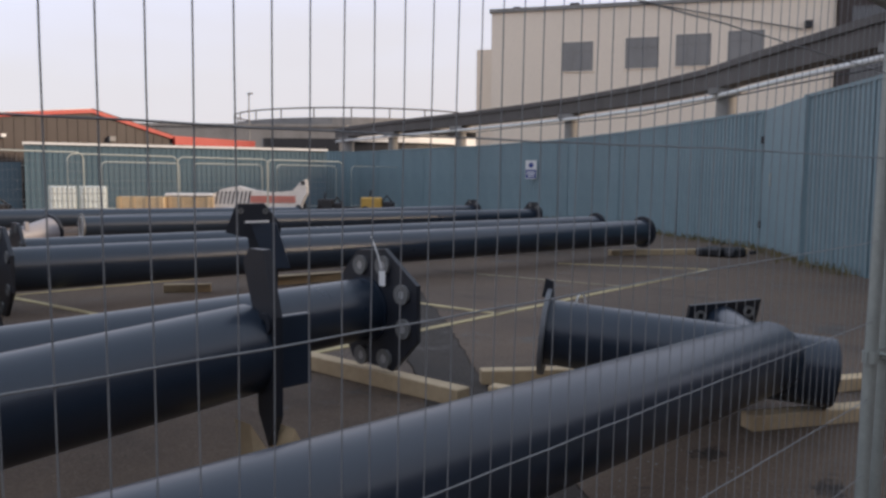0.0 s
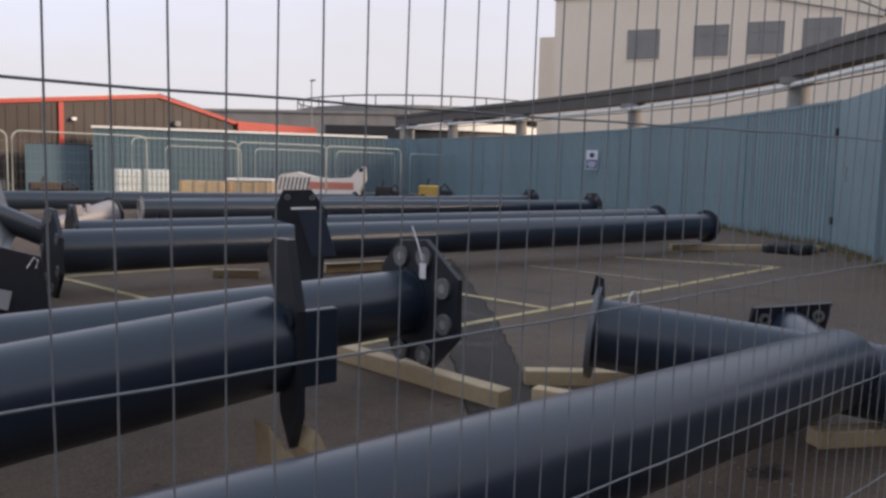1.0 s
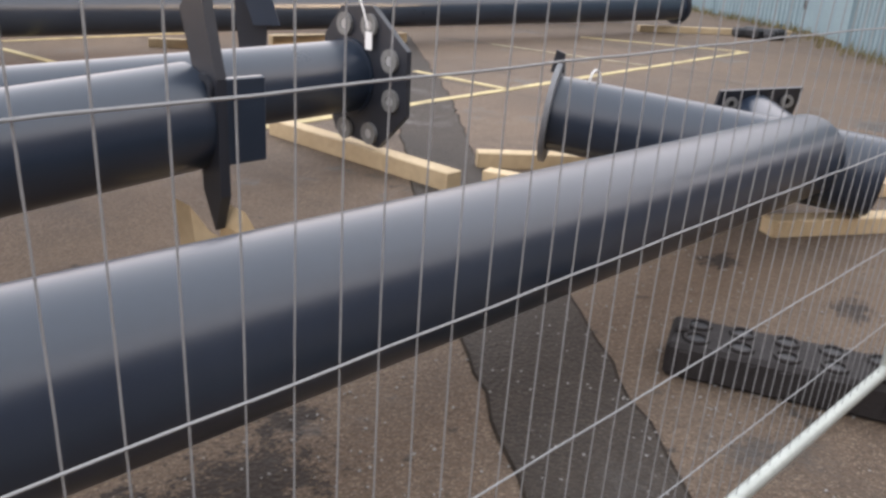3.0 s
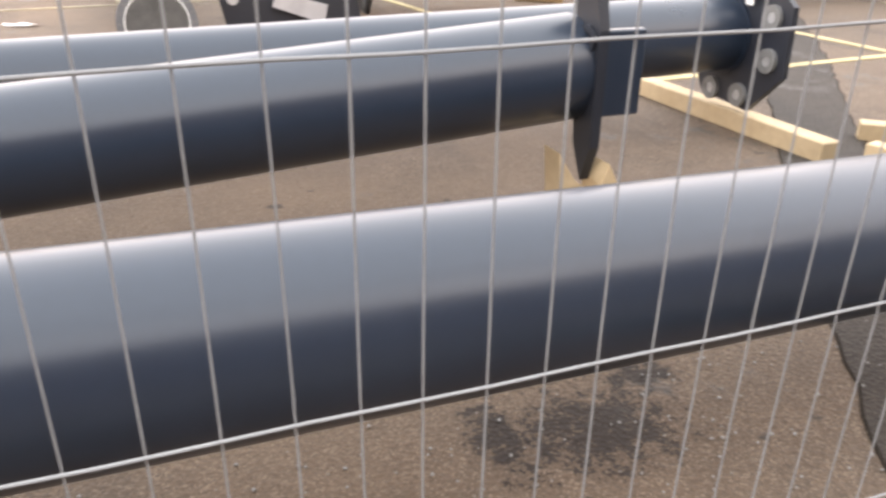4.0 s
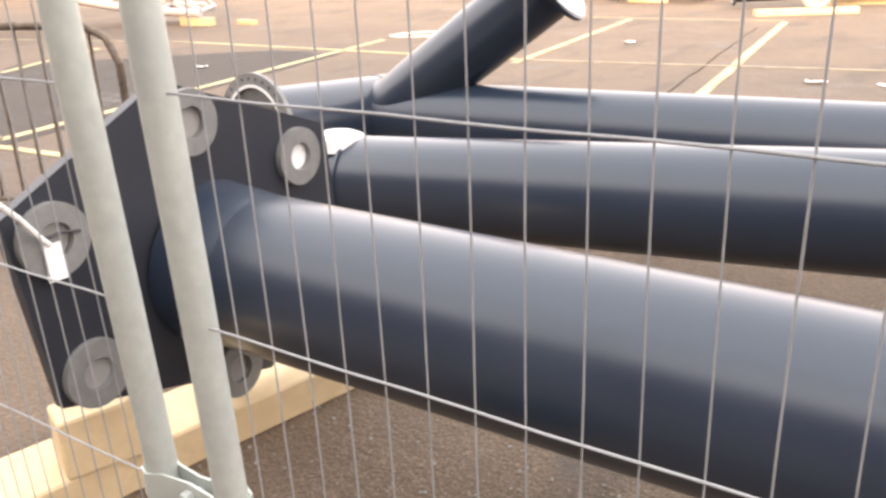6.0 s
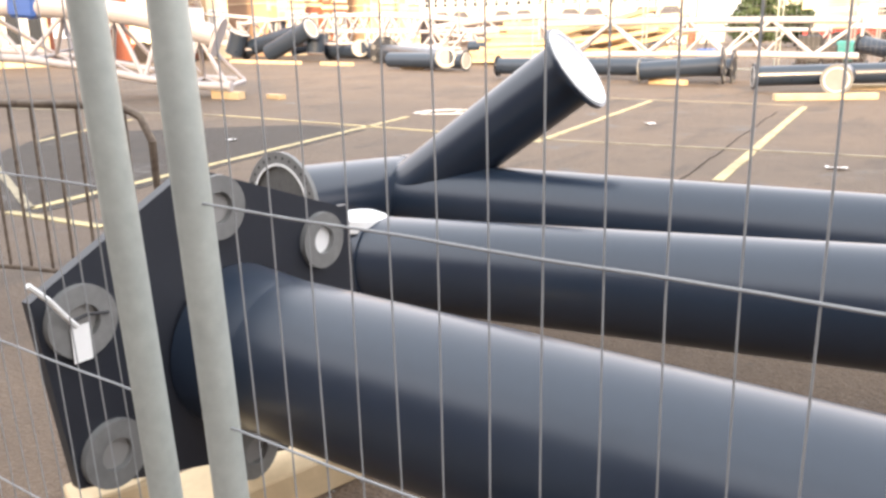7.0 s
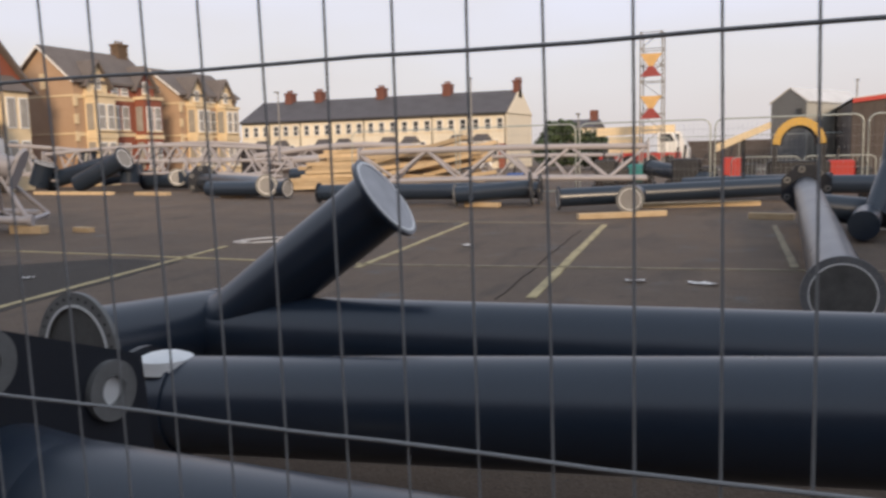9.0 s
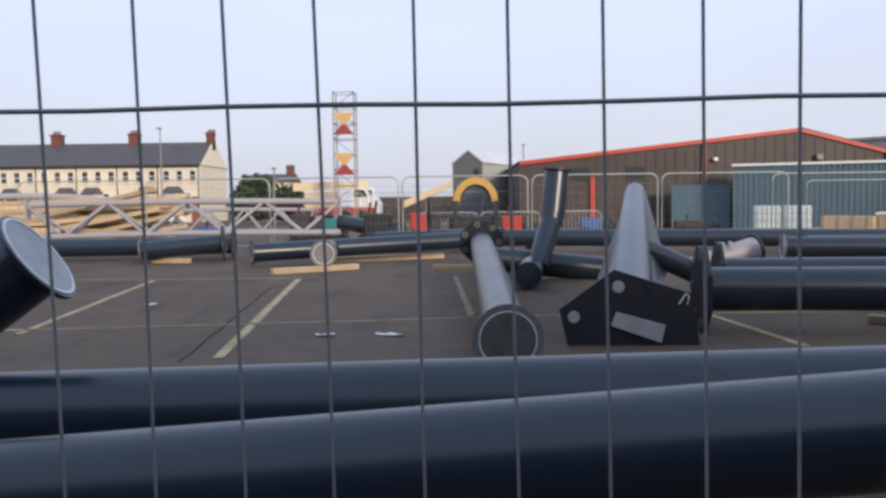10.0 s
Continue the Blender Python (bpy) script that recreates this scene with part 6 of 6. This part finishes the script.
junk(-2.2, 33.0, 1.4, 1.4, 14, M_RED, "red machine far across the yard", 0)

junk(-3.9, 30.6, 1.3, 1.45, 15, M_DARK, "black hopper machine behind the columns", 0)
column((-4.00, 27.43, 0.81), (-1.94, 26.19, 0.40), 0.24, "dark steel column leaning behind a track section", "dark", None)
ar = thing("yellow_arch_mould", "yellow arched hood over a dark machine", "machine hood")
for s, (ro, ri, mm) in enumerate(((0.70, 0.50, M_YELLOW), (0.62, 0.44, M_DARK))):
    g = Geo()
    n = 20
    y0, y1 = 26.0 + s * 0.16, 26.2 + s * 0.5
    vs = []
    for y in (y0, y1):
        for rad in (ro, ri):
            for k in range(n + 1):
                t = math.pi * k / n
                vs.append((0.36 + rad * math.cos(t), y, 1.42 + 1.1 * rad * math.sin(t)))
    m = n + 1
    fs = []
    for k in range(n):
        fs += [(k, k + 1, m + k + 1, m + k), (2 * m + k, 3 * m + k, 3 * m + k + 1, 2 * m + k + 1), (k, 2 * m + k, 2 * m + k + 1, k + 1), (m + k, m + k + 1, 3 * m + k + 1, 3 * m + k)]
    fs += [(0, m, 3 * m, 2 * m), (n, 2 * m + n, 3 * m + n, m + n)]
    part("arch", g.add(vs, fs), mm, ar, smooth=True)
for x in (-0.28, 1.0):
    part("leg", Geo().box((x - 0.07, 26.0, 0), (x + 0.07, 26.6, 1.45)), M_DARK, ar)
part("base", Geo().box((-0.5, 26.1, 0.0), (1.2, 26.9, 0.95), bev=0.04), M_DARK, ar)
cv = thing("yellow_conveyor", "pale yellow inclined conveyor arm", "conveyor")
part("arm", Geo().prism([(-2.0, 28, 1.25), (-0.4, 28, 1.95), (-0.4, 28, 2.15), (-2.0, 28, 1.5)], (0, 0.5, 0)), M_STONE, cv)
part("leg", Geo().tube((-1.2, 28.25, 0), (-1.2, 28.25, 1.6), 0.06, 8), M_DARK, cv)

def barrier(x, y, w, rz, material, label):
    t = thing("crowd_barrier", label, "barrier", "crowd barriers", (x, y, 0), rz)
    rc = 0.16
    pts = [(0, 0, 0), (0, 0, 1.05 - rc), (0.05, 0, 1.0), (rc, 0, 1.05), (w - rc, 0, 1.05), (w - 0.05, 0, 1.0), (w, 0, 1.05 - rc), (w, 0, 0)]
    part("frame", Geo().sweep(pts, 0.019, 10), material, t, smooth=True)
    part("bottom_rail", Geo().tube((0, 0, 0.22), (w, 0, 0.22), 0.014, 8), material, t)
    bar = mesh_of("bar", Geo().tube((0, 0, 0.22), (0, 0, 1.04), 0.008, 6), material)
    n = int(w / 0.13)
    for k in range(1, n):
        piece("bar", bar, t, pose(w * k / n, 0, 0))
    part("foot", Geo().tube((0.3, -0.3, 0.02), (0.3, 0.3, 0.02), 0.016, 8), material, t)
    part("foot", Geo().tube((w - 0.3, -0.3, 0.02), (w - 0.3, 0.3, 0.02), 0.016, 8), material, t)


M_RUST = mat("chipped_rusty_galvanising", (0.16, 0.12, 0.09), 0.7, 0.2, 0.5, 40, 0.8, 14, 0.2, 60, stain_col=(0.035, 0.018, 0.012))
barrier(-3.62, 2.88, 2.3, 196, M_RUST, "rusty bent-tube crowd barrier standing by a column end")
for k in range(3):
    barrier(-1.6 + k * 2.2, 29.5, 2.1, 0, M_GALV, "grey crowd barrier across the yard")

# lorry and van far off
lo = thing("white_lorry", "white lorry cab parked before the villas", "lorry", at=(-36.0, 26.7, 0), rz=29)
part("cab", Geo().prism([(0.55, 0, 0.7), (0.55, 0, 4.12), (1.6, 0, 4.05), (1.95, 0, 3.5), (2.15, 0, 2.6), (2.2, 0, 0.7)], (0, 2.2, 0)), M_WHITE, lo)
part("roof_box", Geo().box((-0.1, 0.1, 3.75), (0.52, 2.1, 4.16), bev=0.04), M_DARK, lo)
part("load_body", Geo().box((-0.9, 0.0, 0.9), (0.5, 2.2, 3.72), bev=0.04), M_CREAM, lo)
part("side_window", Geo().box((0.75, -0.03, 2.80), (1.75, 0.01, 3.42), bev=0.01), M_GLASS, lo)
part("windscreen", Geo().prism([(2.0, 0.15, 3.42), (2.17, 0.15, 2.65), (2.17, 2.05, 2.65), (2.0, 2.05, 3.42)], (0.02, 0, 0)), M_GLASS, lo)
part("mirror", Geo().box((1.95, -0.30, 2.45), (2.1, -0.1, 3.1), bev=0.03), M_DARK, lo)
part("bumper", Geo().box((0.5, -0.03, 0.4), (2.25, 2.23, 0.69), bev=0.04), M_DARK, lo)
for x in (-0.3, 1.3):
    part("wheel", Geo().tube((x, -0.02, 0.5), (x, 0.3, 0.5), 0.5, 20), M_RUBBER, lo)
va = thing("white_van", "white van parked far across the yard", "van", at=(-7.27, 60, 0))
part("body", Geo().prism([(0, 0, 0.45), (0, 0, 1.7), (0.12, 0, 2.55), (0.95, 0, 2.6), (1.25, 0, 1.8), (1.5, 0, 1.35), (1.5, 0, 0.45)], (0, 2.0, 0)), M_WHITE, va)
part("side_window", Geo().box((0.25, -0.03, 1.85), (0.9, 0.0, 2.4)), M_GLASS, va)
for x in (0.3, 1.15):
    part("wheel", Geo().tube((x, -0.06, 0.35), (x, 0.15, 0.35), 0.34, 16), M_RUBBER, va)

# ---------------------------------------------------------------- litter
rnd = random.Random(5)
for x, y, w, rz in ((-1.68, 9.2, 0.20, 10), (-1.0, 9.2, 0.30, -20), (-8.7, 7.75, 0.14, 40), (5.9, 5.0, 0.08, 0), (-4.6, 12.0, 0.16, 15)):
    g = Geo()
    n = 4
    g.v = [(w * (i / n - 0.5), 0.10 * (j / 2 - 0.5), 0.012 + rnd.uniform(0, 0.02)) for j in range(3) for i in range(n + 1)]
    g.f = [(j * 5 + i, j * 5 + i + 1, j * 5 + i + 6, j * 5 + i + 5) for j in range(2) for i in range(n)]
    ob = solo("paper_scrap", g, M_WRAP, "crumpled white paper scrap on asphalt", "litter", "paper scraps")
    ob.matrix_basis = pose(x, y, 0, 0, 0, rz)
ro = Geo().sweep([(-8.45 + 0.5 * math.cos(t * 0.9) * (0.6 + 0.02 * t) + 0.03 * t, 12.1 + 0.5 * math.sin(t * 0.9 + 0.4), 0.014 + 0.001 * t) for t in range(16)], 0.011, 6)
solo("rope_coil", ro, M_WRAP, "loose white rope coil on asphalt", "rope", smooth=True)
# thin crack lines and gravel near the fence
g = Geo()
for i in range(900):
    x, y = rnd.uniform(-2.2, 3.4), rnd.uniform(0.9, 2.3)
    s = rnd.uniform(0.0015, 0.0042)
    g.box((-s, -s, 0), (s, s, s), pose(x, y, 0.004, rnd.uniform(-20, 20), rnd.uniform(-20, 20), rnd.uniform(0, 90)))
solo("loose_gravel", g, M_CONC, "loose pale gravel scattered on asphalt", "gravel", kind="stuff")


# ---------------------------------------------------------------- plain unseen building added behind the camera, which closes the place and shades the yard
M_BACK = mat("unseen_back_brick", (0.10, 0.060, 0.045), 0.85, 0, 0.2, 12, 0.3, 0.6, 0.1, 20)
bk = tagged(new("wall_unseen_back"), "plain unseen dark brick building added behind the camera for shade", "building", kind="structure")
part("wall", Geo().box((-42, -17, 0), (58, -9.5, 8.6)), M_BACK, bk)
part("pavement", Geo().box((-42, -9.5, 0), (58, -7.0, 0.12)), M_CONC, bk)
